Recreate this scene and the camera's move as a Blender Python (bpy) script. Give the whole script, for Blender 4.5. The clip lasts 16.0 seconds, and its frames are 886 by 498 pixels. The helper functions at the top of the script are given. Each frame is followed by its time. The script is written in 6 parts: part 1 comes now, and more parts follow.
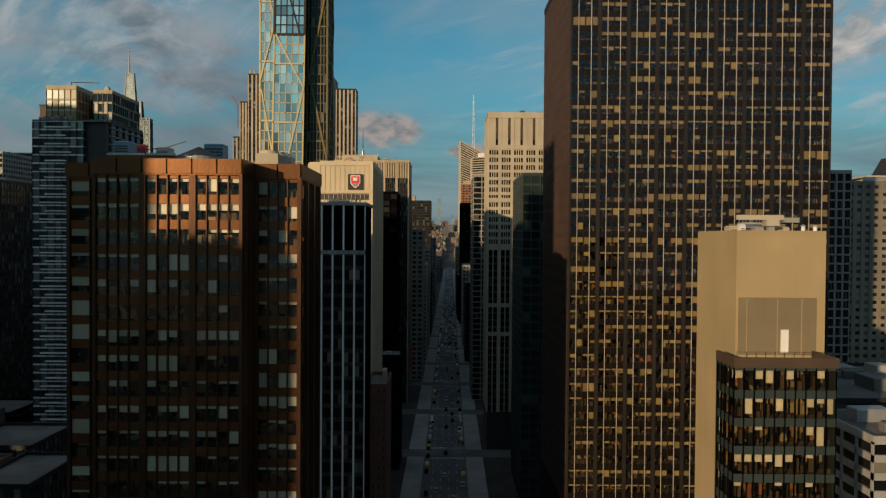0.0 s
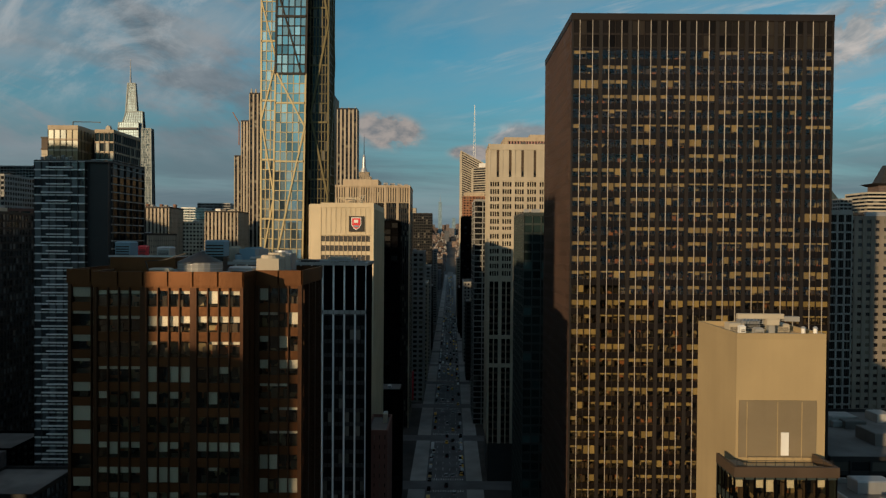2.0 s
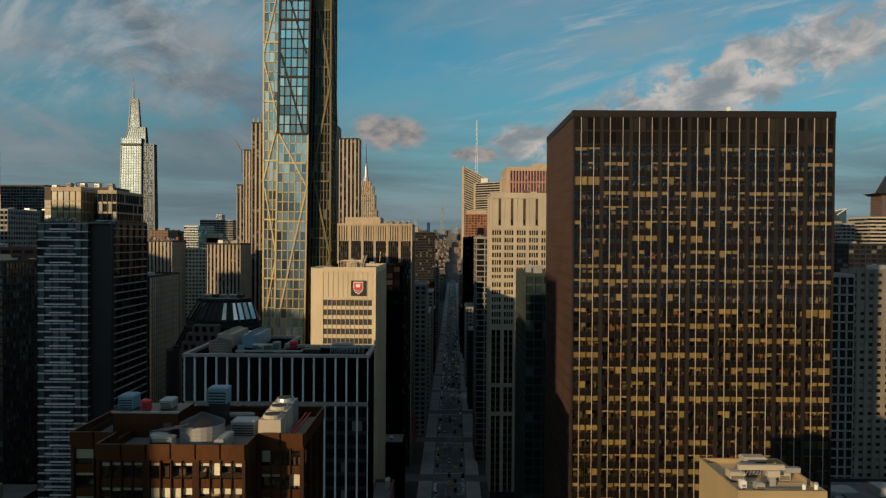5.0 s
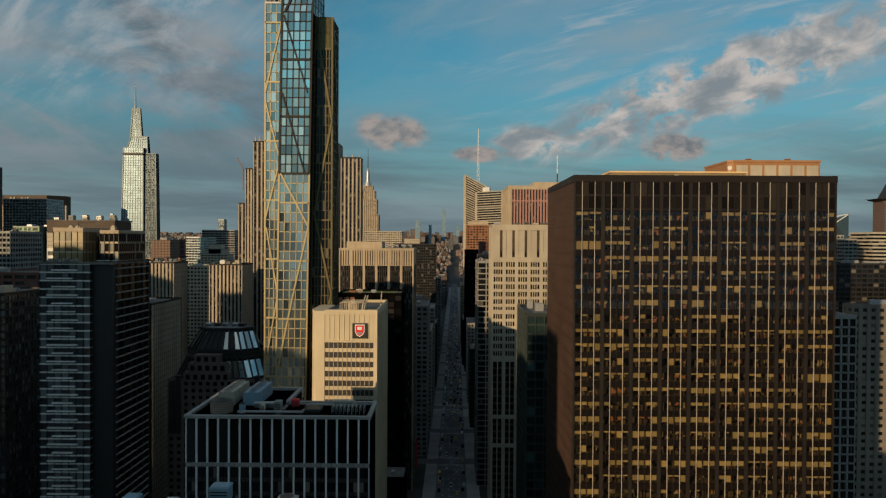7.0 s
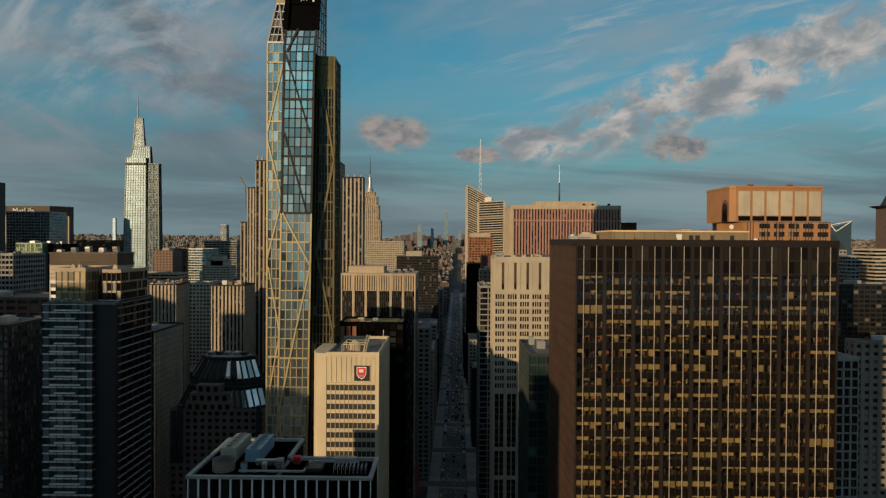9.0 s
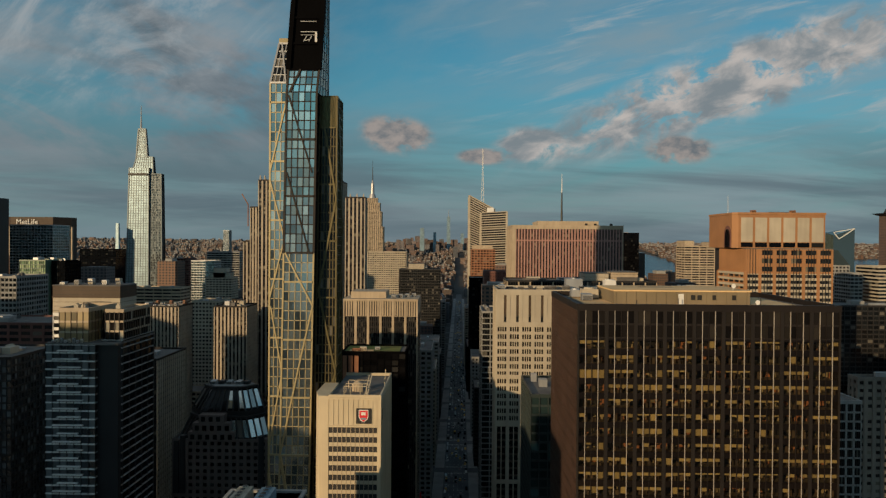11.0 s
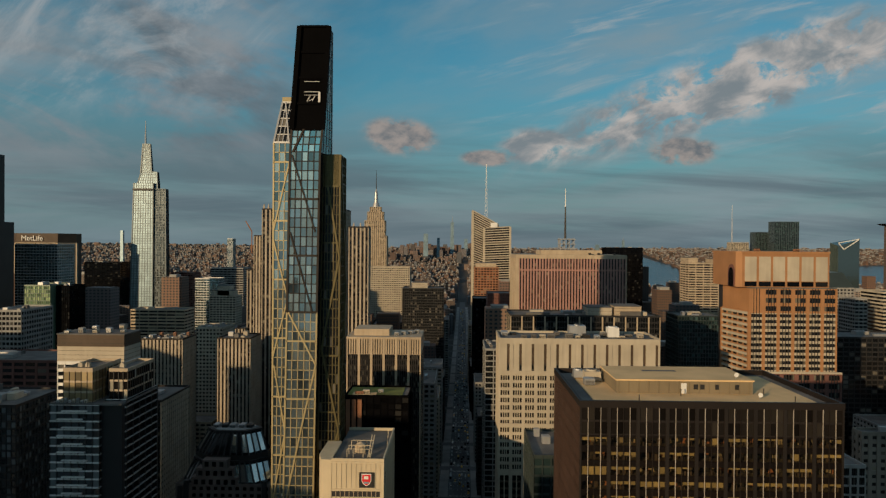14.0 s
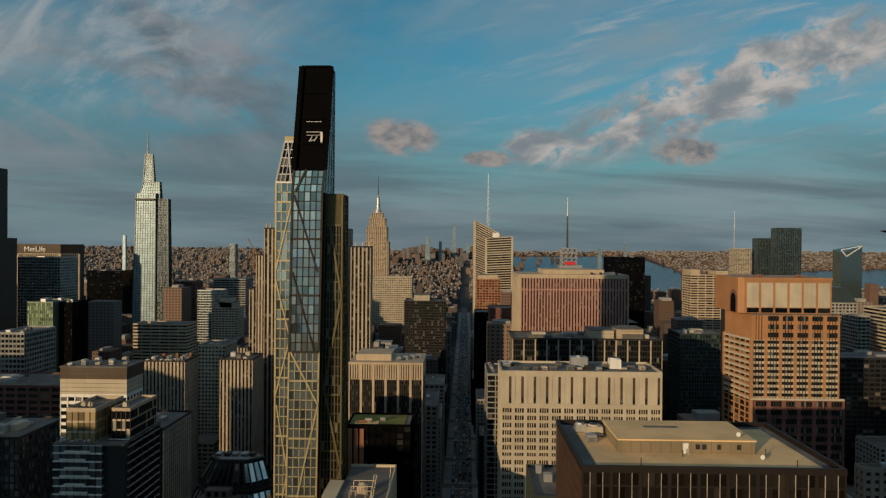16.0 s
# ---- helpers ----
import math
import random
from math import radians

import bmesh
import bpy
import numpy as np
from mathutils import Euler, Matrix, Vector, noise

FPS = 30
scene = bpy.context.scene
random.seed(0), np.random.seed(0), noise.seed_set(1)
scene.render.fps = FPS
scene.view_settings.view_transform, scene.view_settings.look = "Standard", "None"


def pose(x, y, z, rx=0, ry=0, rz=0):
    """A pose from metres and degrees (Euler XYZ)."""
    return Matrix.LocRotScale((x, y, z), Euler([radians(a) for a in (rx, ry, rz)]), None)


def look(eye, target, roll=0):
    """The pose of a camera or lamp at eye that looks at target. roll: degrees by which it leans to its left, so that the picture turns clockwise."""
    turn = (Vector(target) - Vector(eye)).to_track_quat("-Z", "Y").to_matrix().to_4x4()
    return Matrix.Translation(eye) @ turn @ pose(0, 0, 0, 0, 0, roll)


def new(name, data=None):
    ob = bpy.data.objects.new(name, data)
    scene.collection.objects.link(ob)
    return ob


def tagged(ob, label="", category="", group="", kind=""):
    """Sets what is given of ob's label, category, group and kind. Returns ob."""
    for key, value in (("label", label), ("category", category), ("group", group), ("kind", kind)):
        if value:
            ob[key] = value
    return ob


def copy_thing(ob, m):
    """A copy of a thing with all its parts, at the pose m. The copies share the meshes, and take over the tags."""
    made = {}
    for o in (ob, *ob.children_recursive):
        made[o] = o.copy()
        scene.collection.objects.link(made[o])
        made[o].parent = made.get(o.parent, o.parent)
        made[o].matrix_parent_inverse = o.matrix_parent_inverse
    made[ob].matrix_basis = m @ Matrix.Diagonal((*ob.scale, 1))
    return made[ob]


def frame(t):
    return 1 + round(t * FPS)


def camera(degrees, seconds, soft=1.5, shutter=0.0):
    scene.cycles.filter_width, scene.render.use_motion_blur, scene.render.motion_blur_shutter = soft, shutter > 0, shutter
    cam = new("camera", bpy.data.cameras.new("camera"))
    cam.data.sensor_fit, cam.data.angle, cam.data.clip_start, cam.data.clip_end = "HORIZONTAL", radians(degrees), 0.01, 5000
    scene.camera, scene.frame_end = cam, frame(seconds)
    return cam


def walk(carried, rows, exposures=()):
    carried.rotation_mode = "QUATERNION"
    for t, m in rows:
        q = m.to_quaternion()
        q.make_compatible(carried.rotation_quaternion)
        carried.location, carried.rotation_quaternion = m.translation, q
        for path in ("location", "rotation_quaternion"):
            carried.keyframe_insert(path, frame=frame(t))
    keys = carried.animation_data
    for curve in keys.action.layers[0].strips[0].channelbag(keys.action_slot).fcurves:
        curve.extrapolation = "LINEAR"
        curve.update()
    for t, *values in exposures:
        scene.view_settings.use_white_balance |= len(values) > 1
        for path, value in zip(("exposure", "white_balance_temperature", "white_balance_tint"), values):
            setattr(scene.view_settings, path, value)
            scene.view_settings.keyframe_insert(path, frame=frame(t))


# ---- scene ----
cam = camera(66.9, 16.0, soft=1.3)
METRES, EYE, TILT, LEAN, TURN = 131.0, 111.0, -0.95, -0.4, 0.0
ROWS = [
    (0.0, 0.0, 0.0, 0.0, -0.0, 0.0, 0.0),
    (0.5, 0.0001, -0.0001, 0.0297, 0.01, 0.03, -0.01),
    (1.0, 0.0001, -0.0006, 0.0596, 0.03, 0.05, -0.03),
    (1.5, 0.0003, -0.001, 0.0903, 0.06, 0.08, -0.03),
    (2.0, 0.0007, -0.0015, 0.1215, 0.09, 0.1, -0.02),
    (2.5, 0.001, -0.0021, 0.1527, 0.14, 0.13, 0.01),
    (3.0, 0.0011, -0.0028, 0.1838, 0.16, 0.15, 0.01),
    (3.5, 0.0016, -0.0035, 0.215, 0.2, 0.15, 0.0),
    (4.0, 0.0018, -0.0039, 0.2463, 0.22, 0.17, 0.0),
    (4.5, 0.0022, -0.0044, 0.2777, 0.26, 0.19, 0.02),
    (5.0, 0.0021, -0.0049, 0.3087, 0.29, 0.23, 0.03),
    (7.5, 0.0039, -0.0065, 0.4684, 0.49, 0.2, 0.07),
    (8.0, 0.0043, -0.0068, 0.4993, 0.54, 0.24, 0.06),
    (8.5, 0.0045, -0.0072, 0.5302, 0.58, 0.27, 0.05),
    (9.0, 0.0047, -0.0078, 0.5613, 0.62, 0.28, 0.03),
    (11.5, 0.0058, -0.0109, 0.7173, 0.88, 0.41, -0.04),
    (12.0, 0.0064, -0.0117, 0.7487, 0.93, 0.42, -0.07),
    (12.5, 0.0071, -0.0121, 0.7792, 0.97, 0.46, -0.07),
    (13.0, 0.0074, -0.013, 0.8107, 1.02, 0.49, -0.07),
    (13.5, 0.0076, -0.013, 0.8421, 1.08, 0.51, -0.05),
    (14.0, 0.0081, -0.0136, 0.8734, 1.14, 0.52, -0.04),
    (14.5, 0.0081, -0.0143, 0.905, 1.18, 0.54, -0.04),
    (15.0, 0.0081, -0.015, 0.9363, 1.23, 0.56, -0.03),
    (15.5, 0.0082, -0.0159, 0.9683, 1.27, 0.57, -0.04),
    (16.0, 0.0081, -0.017, 0.9998, 1.31, 0.59, -0.04),
]
walk(cam, [(t, pose(0, 0, EYE, TILT, LEAN, TURN) @ pose(METRES * x, METRES * y, METRES * z, 90 + pitch, roll, yaw)) for t, x, y, z, yaw, pitch, roll in ROWS],
     ((0.0, 0.1), (5.0, 0.08), (9.0, 0.0), (13.0, -0.08), (16.0, -0.1)))

# ---- world, sun ----
SUN_AZ, SUN_EL = 36.0, 10.0          # degrees left of straight behind the camera, and above the horizon
world = bpy.data.worlds.new("sky")
scene.world = world
world.use_nodes = True
wn, wl = world.node_tree.nodes, world.node_tree.links
wn.clear()


def sky_world():
    out = wn.new("ShaderNodeOutputWorld")
    bg = wn.new("ShaderNodeBackground")
    bg.inputs[1].default_value = 0.095
    sky = wn.new("ShaderNodeTexSky")
    sky.sky_type, sky.sun_disc = "NISHITA", False
    sky.sun_elevation, sky.sun_rotation = radians(SUN_EL), radians(180 + SUN_AZ)
    sky.air_density, sky.dust_density, sky.ozone_density = 1.0, 0.6, 2.5
    tc = wn.new("ShaderNodeTexCoord")
    sep = wn.new("ShaderNodeSeparateXYZ")
    wl.new(tc.outputs["Generated"], sep.inputs[0])

    def calc(op, a, b=None):
        n = wn.new("ShaderNodeMath")
        n.operation = op
        for i, v in enumerate((a, b)):
            if v is None:
                continue
            if isinstance(v, (int, float)):
                n.inputs[i].default_value = v
            else:
                wl.new(v, n.inputs[i])
        return n.outputs[0]
    # clouds are laid out by bearing (u, to the right of the avenue) and height (v)
    ahead = calc("MAXIMUM", calc("ABSOLUTE", sep.outputs[1]), 0.15)
    u, v = calc("DIVIDE", sep.outputs[0], ahead), calc("DIVIDE", sep.outputs[2], ahead)
    comb = wn.new("ShaderNodeCombineXYZ")
    wl.new(u, comb.inputs[0])
    wl.new(v, comb.inputs[1])

    def step(x, lo, hi):
        r = wn.new("ShaderNodeMapRange")
        r.interpolation_type = "SMOOTHSTEP"
        r.inputs[1].default_value, r.inputs[2].default_value = lo, hi
        wl.new(x, r.inputs[0])
        return r.outputs[0]

    def cloud(sx, sy, rot, lo, hi, offset, detail=9, rough=0.58, warp=0.35):
        m = wn.new("ShaderNodeMapping")
        m.vector_type = "TEXTURE"
        m.inputs[1].default_value = offset
        m.inputs[2].default_value = (0, 0, radians(rot))
        m.inputs[3].default_value = (1 / sx, 1 / sy, 1)
        wl.new(comb.outputs[0], m.inputs[0])
        n = wn.new("ShaderNodeTexNoise")
        n.inputs["Scale"].default_value, n.inputs["Detail"].default_value = 1.0, detail
        n.inputs["Roughness"].default_value, n.inputs["Distortion"].default_value = rough, warp
        wl.new(m.outputs[0], n.inputs["Vector"])
        return step(n.outputs[0], lo, hi)

    def puff(cu, cv, ru, rv, rot=0.0):
        """A soft oval place for a cumulus."""
        m = wn.new("ShaderNodeMapping")
        m.vector_type = "TEXTURE"
        m.inputs[1].default_value, m.inputs[3].default_value = (cu, cv, 0), (ru, rv, 1)
        m.inputs[2].default_value = (0, 0, radians(rot))
        wl.new(comb.outputs[0], m.inputs[0])
        ln = wn.new("ShaderNodeVectorMath")
        ln.operation = "LENGTH"
        wl.new(m.outputs[0], ln.inputs[0])
        return step(ln.outputs["Value"], 1.0, 0.0)

    def mix(fac, a, b):
        n = wn.new("ShaderNodeMix")
        n.data_type = "RGBA"
        for sock, v in ((n.inputs[0], fac), (n.inputs[6], a), (n.inputs[7], b)):
            if isinstance(v, tuple):
                sock.default_value = (*v, 1)
            elif isinstance(v, float):
                sock.default_value = v
            else:
                wl.new(v, sock)
        return n.outputs[2]
    tint = mix(1.0, sky.outputs[0], (0.42, 1.06, 1.03))
    tint.node.blend_type = "MULTIPLY"
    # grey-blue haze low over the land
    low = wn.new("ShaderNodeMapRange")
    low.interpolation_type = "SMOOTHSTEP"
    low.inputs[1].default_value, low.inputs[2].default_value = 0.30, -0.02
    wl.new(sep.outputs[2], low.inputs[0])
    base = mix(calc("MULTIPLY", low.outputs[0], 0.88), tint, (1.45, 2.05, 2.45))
    # thin high veil, low grey streaks, the grey bank on the left, the bright bank on the right, single cumulus
    veil = calc("MULTIPLY", cloud(1.8, 6.5, 14, 0.36, 0.72, (0.3, 0.1, 0)), 0.62)
    high = calc("MULTIPLY", calc("MULTIPLY", cloud(3.0, 6.0, 24, 0.40, 0.62, (0.75, 0.25, 0)), step(u, -0.15, -0.42)), step(v, 0.20, 0.33))
    right = calc("MULTIPLY", calc("MULTIPLY", cloud(2.2, 11.0, 12, 0.40, 0.64, (0.15, 0.9, 0)), step(u, 0.02, 0.3)), 0.75)
    streak = calc("MULTIPLY", cloud(1.3, 16.0, -3, 0.40, 0.60, (1.7, 0.2, 0), 7), step(v, 0.23, 0.06))
    glow = calc("MULTIPLY", cloud(1.1, 20.0, 3, 0.46, 0.66, (0.4, 0.6, 0), 7), step(v, 0.20, 0.05))
    bank = calc("MULTIPLY", calc("MULTIPLY", cloud(3.2, 9.0, -16, 0.36, 0.56, (0.9, 0.4, 0)), step(u, -0.12, -0.34)), step(v, 0.07, 0.17))
    fine = cloud(16, 26, 20, 0.30, 0.62, (0.2, 0.7, 0), 10, 0.62)
    ridge = calc("MULTIPLY", puff(0.44, 0.250, 0.50, 0.080, 20), fine)
    ridge = calc("MAXIMUM", ridge, calc("MULTIPLY", puff(0.122, 0.145, 0.085, 0.042), fine))
    lump = calc("MAXIMUM", puff(-0.085, 0.160, 0.078, 0.040, -8), puff(0.045, 0.128, 0.055, 0.018))
    lump = calc("MAXIMUM", lump, puff(0.335, 0.140, 0.075, 0.030))
    lump = calc("MULTIPLY", lump, cloud(24, 34, 0, 0.22, 0.60, (0.6, 0.3, 0), 10, 0.6, 0.1))
    crest = calc("MULTIPLY", cloud(26, 40, 0, 0.32, 0.62, (0.61, 0.288, 0), 9, 0.6, 0.1), 1.0)
    lit = cloud(13, 24, 18, 0.35, 0.68, (0.21, 0.694, 0), 9)
    dim = cloud(2.6, 7, -16, 0.34, 0.66, (0.5, 0.2, 0), 8)
    wisp = calc("MULTIPLY", calc("MULTIPLY", cloud(5.0, 34.0, 13, 0.50, 0.74, (0.35, 0.15, 0), 9, 0.62, 0.5), step(u, -0.12, 0.25)), step(v, 0.10, 0.20))
    tear = calc("MULTIPLY", calc("MULTIPLY", cloud(4.0, 7.0, 30, 0.46, 0.70, (0.1, 0.55, 0), 10, 0.66, 1.2), step(u, -0.20, -0.38)), step(v, 0.16, 0.26))
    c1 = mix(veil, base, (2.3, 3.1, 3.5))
    c1 = mix(calc("MULTIPLY", right, 0.8), c1, (2.6, 3.2, 3.5))
    c1 = mix(calc("MULTIPLY", streak, 0.75), c1, (1.0, 1.4, 1.7))
    c1 = mix(calc("MULTIPLY", glow, 0.5), c1, (2.2, 2.75, 3.0))
    c1 = mix(calc("MULTIPLY", bank, 0.92), c1, mix(dim, (1.05, 1.35, 1.6), (2.5, 2.75, 3.0)))
    c1 = mix(calc("MULTIPLY", high, 0.8), c1, (3.1, 3.4, 3.6))
    c1 = mix(calc("MULTIPLY", wisp, 0.75), c1, (4.0, 4.3, 4.4))
    c1 = mix(calc("MULTIPLY", tear, 0.6), c1, (4.2, 4.4, 4.5))
    c1 = mix(step(calc("MULTIPLY", ridge, 1.6), 0.05, 0.75), c1, mix(lit, (2.1, 2.5, 2.75), (5.4, 5.0, 4.7)))
    c2 = mix(step(calc("MULTIPLY", lump, 1.7), 0.05, 0.7), c1, mix(crest, (1.5, 1.75, 1.95), (3.5, 3.15, 2.95)))
    wl.new(c2, bg.inputs[0])
    wl.new(bg.outputs[0], out.inputs[0])


sky_world()
sun = new("sun", bpy.data.lights.new("sun", "SUN"))
sun.data.energy, sun.data.angle, sun.data.color = 4.0, radians(0.53), (1.0, 0.71, 0.40)
a, e = radians(SUN_AZ), radians(SUN_EL)
sun.matrix_world = look((-math.sin(a) * math.cos(e) * 900, -math.cos(a) * math.cos(e) * 900, math.sin(e) * 900), (0, 0, 0))


# ---- materials ----
class Nodes:
    def __init__(self, name):
        self.m = bpy.data.materials.new(name)
        self.m.use_nodes = True
        self.t = self.m.node_tree
        self.b = self.t.nodes["Principled BSDF"]

    def add(self, kind):
        return self.t.nodes.new("ShaderNode" + kind)

    def put(self, sock, v):
        if isinstance(v, bpy.types.NodeSocket):
            self.t.links.new(v, sock)
        elif isinstance(v, tuple) and len(v) == 3 and len(sock.default_value) == 4:
            sock.default_value = (*v, 1)
        else:
            sock.default_value = v

    def calc(self, op, a, b=0.0):
        n = self.add("Math")
        n.operation = op
        self.put(n.inputs[0], a)
        self.put(n.inputs[1], b)
        return n.outputs[0]

    def mix(self, fac, a, b, blend="MIX"):
        n = self.add("Mix")
        n.data_type, n.blend_type = "RGBA", blend
        self.put(n.inputs[0], fac)
        self.put(n.inputs[6], a)
        self.put(n.inputs[7], b)
        return n.outputs[2]

    def ramp(self, fac, lo, hi):
        n = self.add("MapRange")
        n.interpolation_type = "SMOOTHSTEP"
        self.put(n.inputs[0], fac)
        n.inputs[1].default_value, n.inputs[2].default_value = lo, hi
        return n.outputs[0]

    def pos(self):
        return self.add("NewGeometry").outputs["Position"]

    def noise(self, scale, detail=4, stretch=(1, 1, 1)):
        mp = self.add("Mapping")
        self.put(mp.inputs[0], self.pos())
        mp.inputs[3].default_value = stretch
        n = self.add("TexNoise")
        self.put(n.inputs["Vector"], mp.outputs[0])
        n.inputs["Scale"].default_value, n.inputs["Detail"].default_value = scale, detail
        return n.outputs[0]

    def rand(self, k=1.0):
        a = self.add("ObjectInfo").outputs["Random"]
        b = self.add("NewGeometry").outputs["Random Per Island"]
        return self.calc("FRACT", self.calc("MULTIPLY", self.calc("ADD", a, b), k))

    def bump(self, height, strength, dist=0.02):
        n = self.add("Bump")
        n.inputs["Strength"].default_value, n.inputs["Distance"].default_value = strength, dist
        self.put(n.inputs["Height"], height)
        self.put(self.b.inputs["Normal"], n.outputs[0])


def scaled(c, k):
    return tuple(min(1.0, v * k) for v in c)


def wall_mat(name, base, rough=0.75, vary=0.25, streak=0.3, metal=0.0, piece=0.12, gloss=0.5):
    """Stone, concrete, metal or brick cladding: blotches, rain streaks, fine grain."""
    n = Nodes(name)
    big = n.ramp(n.noise(0.09, 5), 0.3, 0.7)
    run = n.ramp(n.noise(0.5, 5, (1, 1, 0.06)), 0.35, 0.75)
    fine = n.noise(3.0, 4)
    c = n.mix(big, scaled(base, 1 - vary), scaled(base, 1 + vary * 0.6))
    c = n.mix(n.calc("MULTIPLY", run, streak), c, scaled(base, 0.5))
    c = n.mix(n.calc("MULTIPLY", n.rand(7.3), piece * 2), c, scaled(base, 0.6))
    n.put(n.b.inputs["Base Color"], c)
    n.put(n.b.inputs["Roughness"], n.calc("ADD", n.calc("MULTIPLY", fine, 0.3), rough - 0.15))
    n.b.inputs["Metallic"].default_value = metal
    n.b.inputs["Specular IOR Level"].default_value = gloss
    n.bump(fine, 0.25, 0.05)
    return n.m


def pane_mat(name, dark, light, share=0.3, rough=0.06, tint=(0.5, 0.6, 0.65), wave=0.02, metal=0.0, ior=1.6):
    """Window glass over rooms seen too far off to look into: each pane its own tone."""
    n = Nodes(name)
    r = n.rand(1.0)
    r2 = n.rand(17.31)
    lit = n.calc("GREATER_THAN", r, 1.0 - share)
    c = n.mix(r2, scaled(dark, 0.35), dark)
    c2 = n.mix(r2, scaled(light, 0.45), light)
    n.put(n.b.inputs["Base Color"], n.mix(lit, c, c2))
    n.put(n.b.inputs["Roughness"], n.calc("ADD", rough, n.calc("MULTIPLY", lit, 0.12)))
    n.b.inputs["IOR"].default_value = ior
    n.b.inputs["Metallic"].default_value = metal
    n.put(n.b.inputs["Specular Tint"], tint)
    if wave:
        n.bump(n.noise(0.35, 3), wave * 4, 0.3)
    return n.m


def clear_mat(name, tint=(0.55, 0.55, 0.5), ior=1.6):
    """See-through tinted pane: passes light, mirrors at a slant."""
    n = Nodes(name)
    n.t.nodes.remove(n.b)
    tr = n.add("BsdfTransparent")
    n.put(tr.inputs[0], tint)
    gl = n.add("BsdfGlossy")
    gl.inputs["Roughness"].default_value = 0.03
    n.put(gl.inputs[0], (0.85, 0.9, 0.95))
    bp = n.add("Bump")
    bp.inputs["Strength"].default_value, bp.inputs["Distance"].default_value = 0.06, 0.3
    n.put(bp.inputs["Height"], n.noise(0.5, 2))
    n.put(gl.inputs["Normal"], bp.outputs[0])
    fr = n.add("Fresnel")
    fr.inputs[0].default_value = ior
    mx = n.add("MixShader")
    n.put(mx.inputs[0], fr.outputs[0])
    n.put(mx.inputs[1], tr.outputs[0])
    n.put(mx.inputs[2], gl.outputs[0])
    out = n.t.nodes["Material Output"]
    n.put(out.inputs[0], mx.outputs[0])
    return n.m


def room_mat(name, lo, hi, warm):
    """Office interior behind glass: furniture, partitions and blinds as blocks of colour."""
    n = Nodes(name)
    mp = n.add("Mapping")
    n.put(mp.inputs[0], n.pos())
    mp.inputs[3].default_value = (1.0, 1.0, 0.8)
    v = n.add("TexVoronoi")
    v.distance = "CHEBYCHEV"
    n.put(v.inputs["Vector"], mp.outputs[0])
    v.inputs["Scale"].default_value = 0.9
    sp = n.add("SeparateColor")
    n.put(sp.inputs[0], v.outputs["Color"])
    f = n.ramp(sp.outputs[0], 0.62, 1.0)
    c = n.mix(f, lo, hi)
    c = n.mix(n.calc("GREATER_THAN", sp.outputs[1], 0.85), c, warm)
    n.put(n.b.inputs["Base Color"], c)
    n.b.inputs["Roughness"].default_value = 0.8
    return n.m


def far_mat(name, base, glass=(0.03, 0.035, 0.04), floor=3.6, bay=3.2, share=0.55):
    """Facades too far off for built windows: rows and columns of openings."""
    n = Nodes(name)
    sp = n.add("SeparateXYZ")
    n.put(sp.inputs[0], n.pos())
    nm = n.add("SeparateXYZ")
    n.put(nm.inputs[0], n.add("NewGeometry").outputs["Normal"])
    r = n.rand(1.0)
    r2 = n.rand(13.7)
    fl = n.calc("FRACT", n.calc("DIVIDE", sp.outputs[2], n.calc("ADD", floor, n.calc("MULTIPLY", r2, 1.2))))
    u = n.calc("ADD", sp.outputs[0], sp.outputs[1])
    co = n.calc("FRACT", n.calc("DIVIDE", u, n.calc("ADD", bay, n.calc("MULTIPLY", r, 3.0))))
    w = n.calc("MULTIPLY", n.calc("GREATER_THAN", fl, 0.48), n.calc("GREATER_THAN", co, 1 - share))
    w = n.calc("MULTIPLY", w, n.calc("LESS_THAN", n.calc("ABSOLUTE", nm.outputs[2]), 0.5))
    c = n.mix(n.calc("POWER", r, 1.6), scaled(base, 0.18), scaled(base, 1.7))
    c = n.mix(n.calc("MULTIPLY", r2, 0.6), c, (0.26, 0.12, 0.065))
    c = n.mix(n.calc("MULTIPLY", n.noise(0.05, 4), 0.4), c, scaled(base, 0.4))
    n.put(n.b.inputs["Base Color"], n.mix(w, c, glass))
    n.b.inputs["Roughness"].default_value = 0.8
    return n.m


